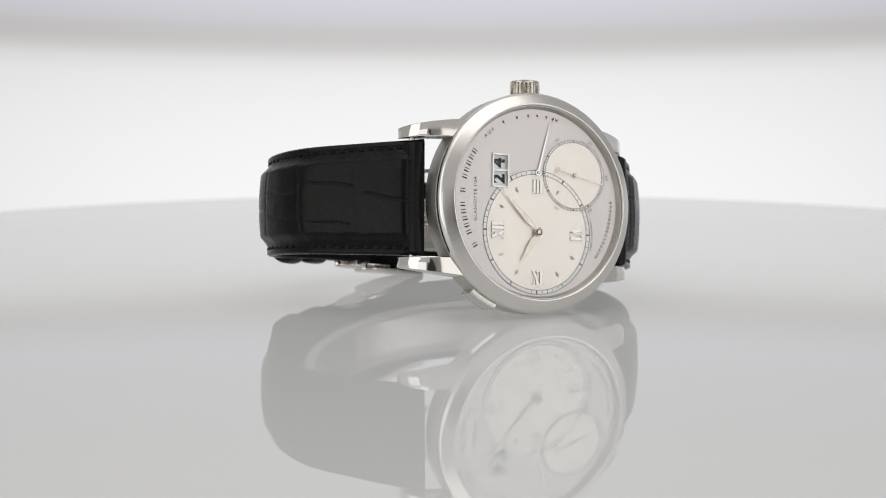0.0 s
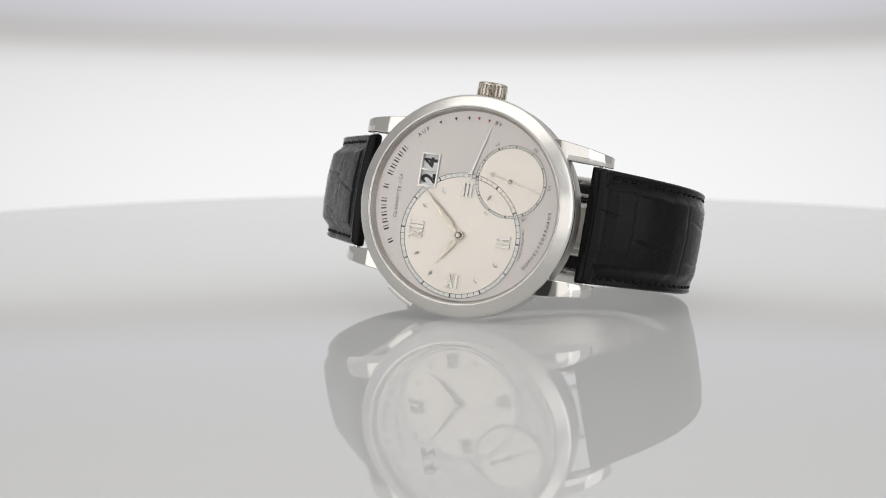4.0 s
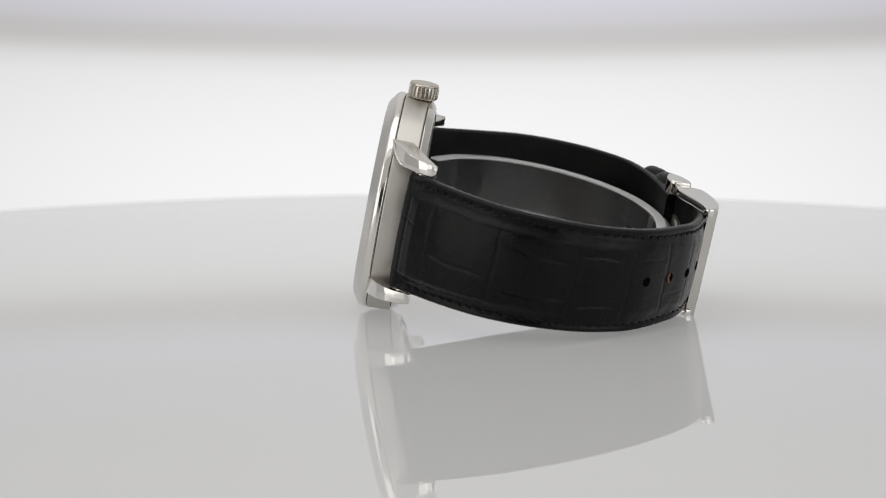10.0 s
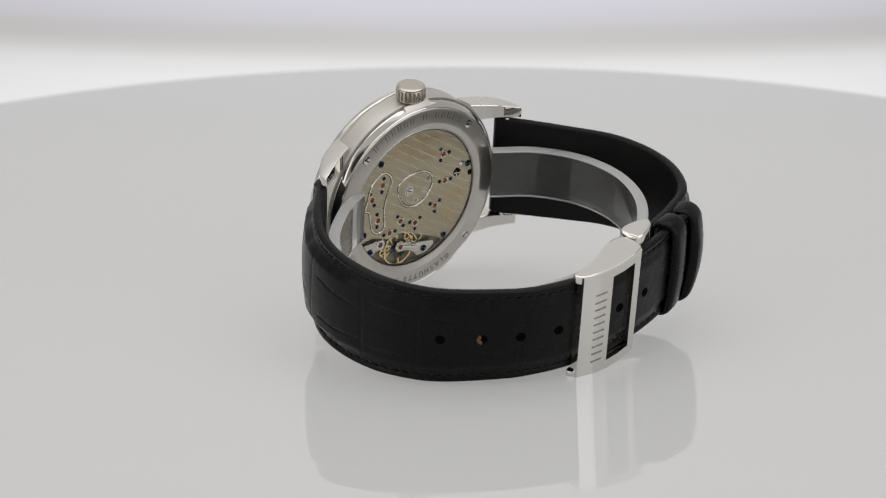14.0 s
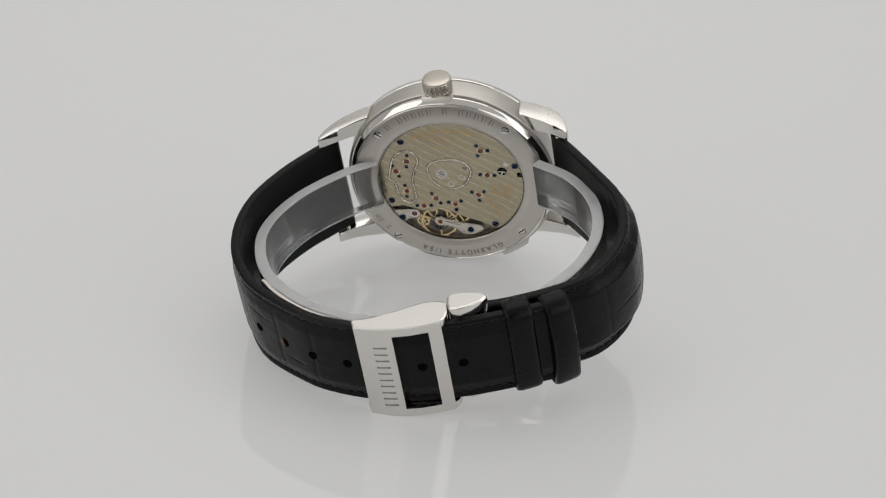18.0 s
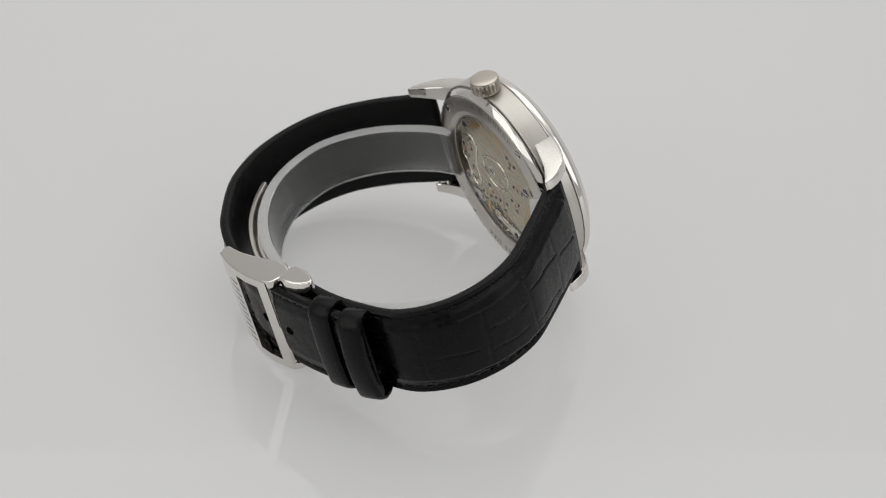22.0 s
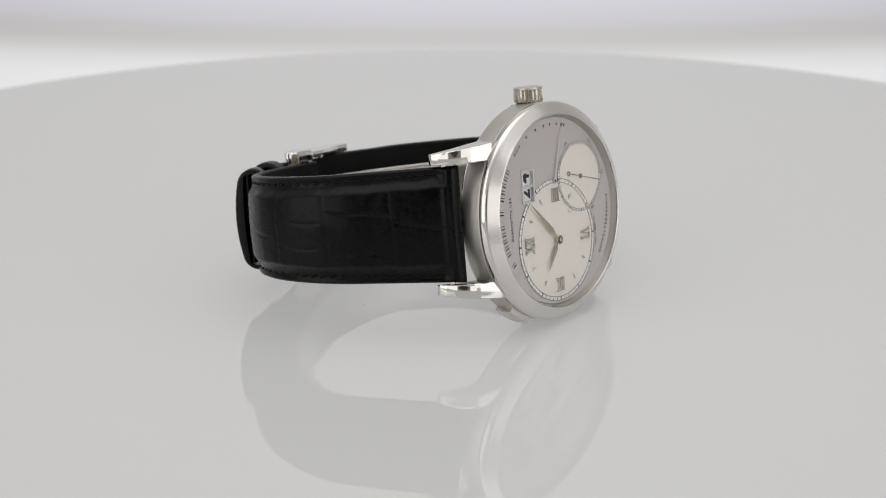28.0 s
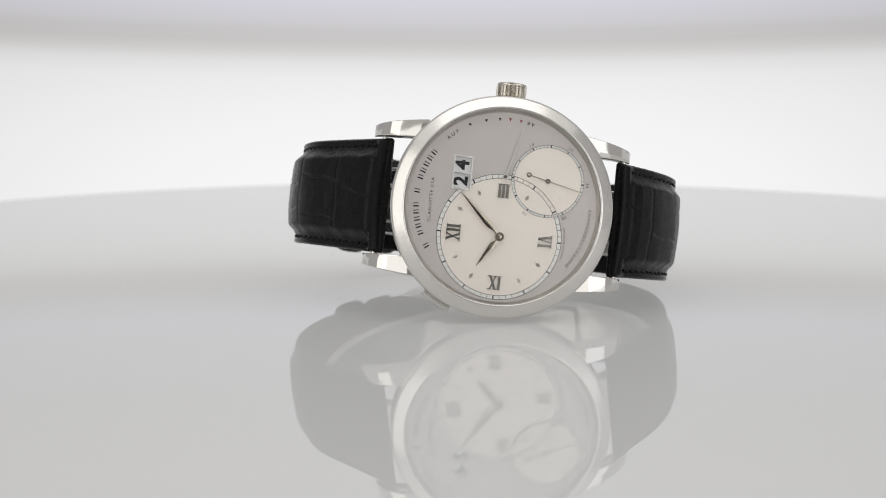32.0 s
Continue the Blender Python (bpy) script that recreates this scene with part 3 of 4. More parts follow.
    # power reserve scale
    for i, (x, y) in enumerate(((-6.47, 12.82), (-3.88, 13.75), (-1.67, 14.2), (0.04, 14.34), (1.85, 14.2))):
        a = math.degrees(math.atan2(y - P[1], x - P[0])) + 90
        g = prism([(-0.25, -0.26), (0.25, -0.26), (0, 0.3)], ZD - 0.02, ZD + 0.04)
        part("triangle_mark", at(g, x, y, 0, a), RED if i > 2 else INK, dial, "red reserve mark" if i > 2 else "black reserve mark", False)
    part("scale_word", arc_text("AUF", 0, 0, 14.24, 130, 0.9, ZD + 0.02, bold=0.005, gap=1.25), INK, dial, "printed word AUF")
    part("scale_word", arc_text("AB", 0, 0, 14.43, 76, 0.86, ZD + 0.02, inward=True, bold=0.005, gap=1.1), INK, dial, "printed word AB")
    part("place_word", at(lettering("GLASHÜTTE I/SA", 0.8, 0.03, 0.0, 1.28), -11.75, -0.26, ZD + 0.02, 90), INK, dial, "printed words GLASHÜTTE I/SA")
    part("spring_word", arc_text("DOPPELFEDERHAUS", 0, 0, 14.75, -17.2, 0.74, ZD + 0.02, inward=True, bold=0.012, gap=1.24), INK, dial, "printed word DOPPELFEDERHAUS")
    part("origin_word", arc_text("MADE IN GERMANY", C[0], C[1], 10.9, 0, 0.46, ZD + 0.02, inward=True, bold=0.0, gap=1.05), INK, dial, "printed words MADE IN GERMANY")
    part("name_bars", brand_bars(0, 0, 14.2, 216, 145, 15, 0.95, ZD, (1, 7, 9), 1.5), INK, dial, "printed name drawn as plain bars")
    for k, txt in enumerate(("10", "20", "30", "40", "50")):
        a = 120 - 60 * k
        part("seconds_figure", arc_text(txt, S[0], S[1], 6.62, a, 0.66, ZD + 0.02, bold=0.0), INK, dial, "printed seconds figure")

    def hand(name, mesh, c, tx, ty, material, label):
        a = math.degrees(math.atan2(ty - c[1], tx - c[0])) - 90
        return part(name, at(mesh, c[0], c[1], 0, a), material, w, label)

    hand("hour_hand", hand_mesh(6.1, 0.52, ZD + 0.42), C, -3.16, -10.27, HAND, "polished lance hour hand")
    hand("minute_hand", hand_mesh(9.8, 0.5, ZD + 0.6), C, -7.04, 1.65, HAND, "polished lance minute hand")
    part("cap_ring", at(lathe([(0.42, ZD + 0.8), (0.56, ZD + 0.8), (0.56, ZD + 0.86), (0.42, ZD + 0.86)], 28), *C), JOINT, w, "dark ring round the cap")
    part("hand_cap", at(disc(0.42, ZD + 0.3, ZD + 0.95, 24, 0.06), *C), HAND, w, "polished centre cap")
    g = prism([(-0.07, -3.2), (0.07, -3.2), (0.06, 5.75), (-0.06, 5.75)], ZD + 0.3, ZD + 0.36)
    merge(g, disc(0.42, ZD + 0.28, ZD + 0.4, 24), at(lathe([(0.22, ZD + 0.3), (0.42, ZD + 0.3), (0.42, ZD + 0.38), (0.22, ZD + 0.38)], 20), 0, -3.3))
    hand("seconds_hand", g, S, 13.2, 3.4, HAND, "thin polished seconds hand")
    g = prism([(-0.17, 0.2), (0.17, 0.2), (0.13, 6.0), (0.02, 9.2), (-0.02, 9.2), (-0.13, 6.0)], ZD + 0.22, ZD + 0.3)
    merge(g, disc(0.5, ZD + 0.15, ZD + 0.4, 24))
    for c, z in ((S, ZD + 0.38), (P, ZD + 0.38)):
        part("hub_ring", at(lathe([(0.2, z), (0.29, z), (0.29, z + 0.04), (0.2, z + 0.04)], 20), *c), INK, w, "dark ring round the hub")
        part("hub_pin", at(disc(0.2, z, z + 0.07, 16), *c), HAND, w, "polished hub pin")
    hand("reserve_hand", g, P, 2.55, 13.6, SATIN, "slim polished power-reserve hand")


def build_case(w):
    def down(bm):
        return at(bm, 0.12, -0.23)

    part("case_band", down(lathe([(16.6, 1.25), (17.9, 1.25), (18.3, 1.28), (18.4, 1.38), (18.43, 1.55), (18.53, 4.95), (18.52, 5.1), (18.48, 5.17), (17.6, 5.18), (16.6, 5.18)], 160)), BRUSHED, w, "brushed case middle")
    part("case_core", down(lathe([(16.3, 0.9), (17.75, 0.9), (17.75, 5.6), (16.3, 5.6)], 128)), HOLE_SHADE, w, "dark joint between the case parts")
    bezel = part("bezel", down(lathe([(16.2, 5.4), (18.2, 5.25), (18.4, 5.27), (18.52, 5.36), (18.57, 5.48), (18.58, 5.6), (18.57, 6.0), (18.54, 6.18), (18.46, 6.38), (18.36, 6.53), (18.24, 6.66), (18.15, 6.74), (18.1, 6.78), (17.6, 7.14), (17.1, 7.5), (16.68, 7.8), (16.62, 7.84), (16.54, 7.88), (16.45, 7.89), (16.36, 7.85), (16.28, 7.76), (16.2, 6.6)], 256)), BEZEL, w, "polished bevelled bezel")
    bezel.data.materials.append(CLASP)
    for p in bezel.data.polygons:  # the upright side is brighter polished than the bevel
        p.material_index = 0 if p.normal.z > 0.55 else 1
    part("rehaut", down(lathe([(15.72, 6.62), (16.24, 6.62), (16.24, 7.55), (16.12, 7.55)], 128)), BRUSHED, w, "sloping inner dial ring")
    cr = part("crystal", down(lathe([(0, 7.5), (16.18, 7.5), (16.18, 7.86), (15.9, 7.98), (0, 8.12)], 128)), CRYSTAL, w, "clear sapphire crystal")
    cr.visible_shadow = False
    back = part("case_back", down(lathe([(12.95, 0.45), (12.95, 0.1), (13.02, 0.03), (13.1, 0.03), (13.2, 0.09), (13.3, 0.05), (13.95, -0.22), (14.12, -0.27), (14.3, -0.28), (16.75, -0.2), (16.92, -0.16), (17.0, -0.08), (17.0, 1.0), (12.95, 1.0)], 160)), BACK, w, "satin case back ring with engraved rim")
    part("back_bevel", down(lathe([(17.02, -0.04), (17.1, -0.12), (17.2, -0.09), (17.32, 0.0), (17.8, 0.72), (17.92, 0.9), (17.95, 1.05), (17.85, 1.16), (17.02, 1.16)], 160)), STEEL, w, "polished bevel round the case back")
    part("crown_seat", down(lathe([(17.0, 0.02), (17.6, 0.3), (18.2, 0.62), (18.34, 0.75), (18.36, 1.3), (17.0, 1.3)], 12, True, radians(81.5), radians(98.5))), BACK, w, "raised flat seat under the crown")
    src = None
    for x, y in ((11.45, 10.85), (-10.85, 11.1), (11.2, -11.6), (-11.2, -11.15)):
        m = Matrix.Translation(Vector((x, y, -0.06)) * U) @ Matrix.Rotation(x * 1.3 + y, 4, "Z")
        if src is None:
            g = disc(0.7, -0.22, 0.3, 24, 0.07)
            src = part("back_screw", g, STEEL, back, "slotted steel screw")
            src.matrix_basis = m
            slot_src = part("screw_slot", block(-0.62, 0.62, -0.1, 0.1, -0.24, -0.2), HOLE_SHADE, back, "", False)
            slot_src.matrix_basis = m
            seat_src = part("screw_seat", lathe([(0.68, -0.17), (0.79, -0.17), (0.79, 0.2), (0.68, 0.2)], 24), HOLE_SHADE, back, "dark seat round the screw")
            seat_src.matrix_basis = m
        else:
            shared("back_screw", src, m, back)
            shared("screw_seat", seat_src, m, back)
            shared("screw_slot", slot_src, m, back)

    def back_arc(text_or_count, r, mid, size, span=0):
        """Engraving on the back: seen from behind, so mirrored in x."""
        if isinstance(text_or_count, str):
            g = arc_text(text_or_count, 0, 0, r, mid, size, 0.0, gap=1.1)
        else:
            g = brand_bars(0, 0, r, mid + span / 2, mid - span / 2, text_or_count, size, 0.0, (1, 7, 9))
        turn(g, Matrix.Rotation(math.pi, 4, "Y"))
        turn(g, Matrix.Translation((0.12, -0.23, -0.245)))
        return g

    part("engraved_bars", back_arc(15, 15.75, 91, 1.15, 76), ENGRAVE, back, "engraved name as plain bars")
    part("engraved_word", back_arc("GLASHÜTTE I/SA", 15.6, 271, 1.4), ENGRAVE, back, "engraved words GLASHÜTTE I/SA")
    part("engraved_number", back_arc(4, 15.75, 211, 1.1, 14), ENGRAVE, back, "engraved number as plain bars")
    # dark ring that paints the inner shade at the window's rim
    part("window_shade_ring", down(lathe([(12.76, 0.3), (12.94, 0.3), (12.94, 0.5), (12.76, 0.5)], 128)), JOINT, back, "thin dark ring painted as shade inside the window")
    bc = part("back_crystal", down(lathe([(0, 0.1), (12.9, 0.1), (12.9, 0.24), (0, 0.24)], 160)), CRYSTAL, w, "clear display back")
    bc.visible_shadow = False
    for sx in (-1, 1):
        for sy in (-1, 1):
            lug = part("lug", lug_mesh(sx, sy), CLASP, w, "curved lug, polished on top with satin flanks")
            lug.data.materials.append(FLANK)
            for p in lug.data.polygons:
                p.material_index = 1 if p.normal.y * sy > 0.8 else 0
    # crown: fluted drum with a domed cap, on the y axis
    steps, flutes = 264, 22
    prof = [(0.0, -1.4), (1.7, -1.4), (1.7, -0.2), (2.1, -0.16), (2.38, 0.0), (2.46, 0.15), (2.5, 0.3), (2.5, 1.9), (2.47, 2.06), (2.44, 2.12), (2.46, 2.2), (2.44, 2.36), (2.3, 2.47), (1.9, 2.55), (1.2, 2.62), (0.0, 2.66)]
    g = lathe(prof, steps, False)
    for v in g.verts:
        r = math.hypot(v.co.x, v.co.y)
        if 0.1 < v.co.z < 2.0 and r > 2.0:
            a = math.atan2(v.co.y, v.co.x)
            k = 1.02 - 0.13 * (max(0.0, math.cos(a * flutes) + 0.1) / 1.1) ** 0.5
            v.co.x *= k
            v.co.y *= k
    turn(g, Matrix.Translation((0.1, 18.3, 2.45)) @ Matrix.Rotation(-math.pi / 2, 4, "X"))
    part("crown", g, CROWN, w, "fluted winding crown")
    part("crown_tube", turn(disc(1.5, 0, 1.2, 24), Matrix.Translation((0, 17.6, 2.45)) @ Matrix.Rotation(-math.pi / 2, 4, "X")), STEEL, w, "crown tube")
    # date corrector set into the lower flank
    g = down(lathe([(17.7, 1.6), (19.15, 1.6), (19.4, 1.75), (19.5, 2.0), (19.5, 4.5), (19.4, 4.75), (19.15, 4.9), (17.7, 4.9)], 14, True, radians(233), radians(248.5)))
    part("corrector_button", g, FLANK, w, "polished curved date corrector")


def build_movement(w):
    Z = 0.62
    mv = part("movement", lathe([(0, Z + 0.9), (13.6, Z + 0.9), (13.6, Z + 0.45), (0, Z + 0.45)], 96), DARKM, w, "hand-wound movement seen through the back")
    # three-quarter plate, its lower side cut away for the balance
    pts = [(13.4 * math.cos(radians(a)), 13.4 * math.sin(radians(a))) for a in range(-25, 239, 4)]
    cut = [(11.6, -5.8), (9.4, -5.5), (6.5, -6.6), (4.7, -7.0), (2.9, -6.3), (1.2, -6.9), (-0.5, -8.0), (-3.3, -9.2), (-5.7, -10.4), (-6.2, -11.0)]
    part("three_quarter_plate", prism(sorted_outline(pts + cut), Z - 0.25, Z + 0.3), STRIPED, mv, "striped german-silver plate", False)
    jew = {}

    def once(key, m, make):
        if key in jew:
            shared(jew[key].name.split(".")[0], jew[key], m, mv)
        else:
            jew[key] = make()
            jew[key].matrix_basis = m

    def screw(x, y, r, z, turned, name, material, label):
        """A flat slotted screw in a thin sunk seat."""
        m = Matrix.Translation(Vector((x, y, z)) * U) @ Matrix.Rotation(radians(turned), 4, "Z")
        once(name, m, lambda: part(name, disc(r, -0.07, 0.03, 18, 0.03), material, mv, label))
        once(name + "_slot", m, lambda: part("screw_slot", block(-r * 0.8, r * 0.8, -r * 0.13, r * 0.13, -0.085, -0.06), HOLE_SHADE, mv, "", False))

    def jewel(x, y, chaton, screws, z=Z - 0.27):
        m = Matrix.Translation(Vector((x, y, z)) * U)
        if chaton:
            once("chaton", m, lambda: part("chaton", lathe([(0.44, -0.04), (0.52, -0.09), (0.64, -0.1), (0.74, -0.05), (0.74, 0.02), (0.44, 0.02)], 24), CHATON, mv, "gold jewel setting"))
        once("jewel", m, lambda: part("jewel", lathe([(0.0, -0.01), (0.12, -0.03), (0.42, -0.06), (0.53, -0.02), (0.53, 0.02), (0.0, 0.02)], 18), RUBY, mv, "red ruby jewel"))
        for turnd in screws:
            a = radians(turnd)
            screw(x + 1.26 * math.cos(a), y + 1.26 * math.sin(a), 0.36, z, turnd * 1.7, "chaton_screw", BLUE, "small blued screw")

    for x, y, sc in ((7.3, 4.3, (100, -80)), (9.55, 2.15, (70, -110)), (8.2, -2.3, (80, -80)), (3.2, -4.1, (60, 240)), (-0.1, -5.5, (150, 20, 270)), (5.6, -5.7, (0, 180)), (-6.1, 6.2, (60, 180, 300)), (-6.65, 0.85, (5, 185)), (-4.5, -3.5, (30, 150, 270))):
        jewel(x, y, True, sc)
    for k, (x, y) in enumerate(((7.75, 8.5), (-11.7, 2.65), (-6.7, -10.2), (11.3, -4.35))):
        screw(x, y, 0.6, Z - 0.28, 40 + 57 * k, "plate_screw", BLUE, "blued plate screw")

    mv.matrix_basis = Matrix.Translation(Vector((0.12, 0.3, 0.0)) * U)

    def outline(points, name, label):
        """A bright bevelled edge along a closed curve, with a fine dark joint inside it."""
        ring = [Vector(p) for p in points]
        n = len(ring)
        fine = []
        for i in range(n):
            p0, p1, p2, p3 = ring[i - 1], ring[i], ring[(i + 1) % n], ring[(i + 2) % n]
            for k in range(4):
                u = k / 4
                fine.append(0.5 * (2 * p1 + (p2 - p0) * u + (2 * p0 - 5 * p1 + 4 * p2 - p3) * u * u + (3 * p1 - p0 - 3 * p2 + p3) * u ** 3))
        for nm, wide, top, material, text in ((name, 0.2, Z - 0.38, BRIGHT_EDGE, label), (name + "_joint", 0.42, Z - 0.262, JOINT, "fine dark joint")):
            bm = bmesh.new()
            sec = []
            m = len(fine)
            for i in range(m):
                t = (fine[(i + 1) % m] - fine[i - 1]).normalized()
                o = Vector((-t.y, t.x)) * wide
                sec.append([bm.verts.new((fine[i].x + o.x * k, fine[i].y + o.y * k, z)) for k, z in ((-1, Z - 0.2), (-0.5, top), (0.5, top), (1, Z - 0.2))])
            for i in range(m):
                for j in range(4):
                    bm.faces.new((sec[i][j], sec[(i + 1) % m][j], sec[(i + 1) % m][(j + 1) % 4], sec[i][(j + 1) % 4]))
            bmesh.ops.recalc_face_normals(bm, faces=bm.faces)
            part(nm, bm, material, mv, text)

    outline([(7.7, 6.5), (6.4, 6.35), (5.5, 5.3), (5.4, 4.0), (6.3, 1.9), (6.85, -0.1), (6.75, -2.6), (6.8, -3.9), (7.5, -4.8), (8.5, -4.8), (9.4, -3.95), (9.9, -1.9), (10.2, -0.1), (11.0, 0.4), (10.6, 2.2), (9.55, 5.1)], "bridge_edge", "bright bevelled edge round the train bridge")
    outline([(3.4, 3.4), (1.8, 4.2), (-0.2, 4.4), (-2.1, 4.1), (-3.5, 2.9), (-3.75, 1.4), (-2.75, -0.7), (-1.25, -1.75), (0.5, -2.05), (2.4, -1.3), (3.5, 0.35), (3.9, 2.1)], "barrel_edge", "bright bevelled edge round the ratchet bridge")
    screw(1.45, 1.3, 0.62, Z - 0.31, 30, "ratchet_screw", STEEL, "polished steel ratchet screw")
    part("ratchet_seat", at(lathe([(0.68, Z - 0.3), (1.0, Z - 0.3), (1.0, Z - 0.2), (0.68, Z - 0.2)], 28), 1.45, 1.3), STEEL, mv, "polished ring round the ratchet screw")
    for x, y, r in ((-2.8, 2.5, 0.5), (-2.05, 0.4, 0.6), (0.05, -0.95, 0.65)):
        part("bridge_boss", at(lathe([(r * 0.7, Z - 0.3), (r, Z - 0.3), (r, Z - 0.2), (r * 0.7, Z - 0.2)], 24), x, y), STEEL, mv, "small polished ring")
    part("bridge_pin", at(disc(0.42, Z - 0.31, Z - 0.2, 16), -2.8, 2.5), DARKM, mv, "dark steel pin")
    # winding click and its spring near the rim
    # not sunk: a flat black disc paints the shade of the recess
    part("click_recess_shade", at(disc(0.85, Z - 0.29, Z - 0.2, 28, 0.03), -9.35, 1.6), HOLE_SHADE, mv, "black disc painted as the shade of a recess")
    for k in range(3):
        part("click_tooth", at(block(-0.75, 0.1, -0.14, 0.14, Z - 0.36, Z - 0.25, 0.03), -9.35, 1.6, 0, 25 + 75 * k), STEEL, mv, "bright steel click")
    part("click_screw", at(disc(0.55, Z - 0.33, Z - 0.2, 20, 0.04), -10.25, 3.15), STEEL, mv, "polished click screw")
    # the notch is not cut; a black block paints its shade
    part("rim_notch_shade", block(-13.0, -11.9, 0.2, 1.2, Z - 0.275, Z - 0.2), HOLE_SHADE, mv, "black block painted as the shade of a rim notch", False)
    # balance, its cock and the going train in the cut-away
    def wheel(r, rim, spokes, z, teeth=0):
        g = lathe([(r - rim, z), (r, z), (r, z + 0.2), (r - rim, z + 0.2)], 56)
        for k in range(spokes):
            merge(g, turn(block(0, r - rim * 0.5, -0.13, 0.13, z + 0.03, z + 0.15), Matrix.Rotation(0.5 + 2 * math.pi * k / spokes, 4, "Z")))
        for k in range(teeth):
            merge(g, turn(block(r - 0.05, r + 0.16, -0.08, 0.08, z + 0.02, z + 0.18), Matrix.Rotation(2 * math.pi * k / teeth, 4, "Z")))
        return g

    part("balance_wheel", at(wheel(3.25, 0.3, 3, Z - 0.1), 3.4, -9.6), GOLD, mv, "gold balance wheel")
    for k in range(12):
        a = 2 * math.pi * k / 12 + 0.2
        m = Matrix.Translation(Vector((3.4 + 3.35 * math.cos(a), -9.6 + 3.35 * math.sin(a), Z)) * U)
        once("rim_screw", m, lambda: part("rim_screw", disc(0.16, -0.12, 0.12, 10), GOLD, mv, "tiny gold balance screw"))
    spiral = bmesh.new()
    last = None
    for k in range(161):
        a, r = k * 0.2356, 0.5 + 1.3 * k / 160
        cur = [spiral.verts.new((3.4 + (r + o) * math.cos(a), -9.6 + (r + o) * math.sin(a), zz)) for o, zz in ((-0.03, Z - 0.2), (0.03, Z - 0.2), (0.03, Z - 0.1), (-0.03, Z - 0.1))]
        if last:
            for j in range(4):
                spiral.faces.new((last[j], cur[j], cur[(j + 1) % 4], last[(j + 1) % 4]))
        last = cur
    part("hairspring", spiral, BLUE, mv, "fine spiral hairspring")
    part("balance_cock", prism([(4.0, -8.4), (4.3, -9.4), (3.6, -10.3), (2.0, -10.4), (0.5, -11.0), (-0.6, -12.3), (-2.4, -12.5), (-4.5, -11.4), (-4.3, -10.4), (-1.3, -9.7), (0.2, -9.6), (1.8, -9.0), (2.8, -8.2)], Z - 0.4, Z - 0.05, 0.14), ENGRAVED, mv, "hand-engraved balance cock")
    part("regulator", at(block(-0.2, 3.2, -0.16, 0.16, Z - 0.58, Z - 0.42, 0.05), 2.6, -9.3, 0, 200), STEEL, mv, "polished regulator spring")
    part("regulator", at(block(-0.2, 2.6, -0.1, 0.1, Z - 0.56, Z - 0.44, 0.04), 2.4, -8.8, 0, 188), STEEL, mv, "polished regulator arm")
    jewel(3.15, -9.3, True, (), Z - 0.42)
    screw(-2.1, -11.3, 0.66, Z - 0.43, 70, "plate_screw", BLUE, "blued plate screw")
    part("escape_cock", prism([(11.4, -6.6), (8.5, -6.4), (6.9, -6.8), (6.5, -7.5), (7.3, -8.3), (8.6, -8.6), (9.8, -9.3), (11.0, -8.2)], Z - 0.32, Z, 0.12), ENGRAVED, mv, "engraved escape-wheel cock")
    jewel(7.6, -7.4, False, (), Z - 0.34)
    part("jewel_seat", at(lathe([(0.5, Z - 0.37), (0.95, Z - 0.37), (0.95, Z - 0.3), (0.5, Z - 0.3)], 24), 7.6, -7.4), STEEL, mv, "polished jewel seat")
    screw(9.9, -8.2, 0.6, Z - 0.35, 20, "plate_screw", BLUE, "blued plate screw")
    for x, y, r in ((5.2, -7.2, 1.7), (-0.2, -7.9, 2.1), (6.3, -9.4, 1.1)):
        part("train_wheel", at(wheel(r, 0.22, 5, Z + 0.05, int(r * 18)), x, y), GOLD, mv, "toothed gold train wheel")
    # gilt engraving as bars
    for r, mid, n, sp, tall in ((10.7, 93, 15, 62, 0.95), (9.3, 92, 10, 44, 0.5), (8.2, 80, 9, 46, 0.5), (7.1, 85, 7, 40, 0.5), (10.6, 332, 9, 42, 0.7), (9.2, 332, 8, 40, 0.6), (7.9, 334, 6, 32, 0.6)):
        g = brand_bars(0, 0, r, mid + sp / 2, mid - sp / 2, n, tall, 0.0, (n // 2,), 1.35)
        turn(g, Matrix.Rotation(math.pi, 4, "Y"))
        turn(g, Matrix.Translation((0, 0, Z - 0.28)))
        part("gilt_engraving", g, GILTINK, mv, "gilt engraving as plain bars")


def sorted_outline(points):
    return sorted(points, key=lambda p: math.atan2(p[1], p[0]))


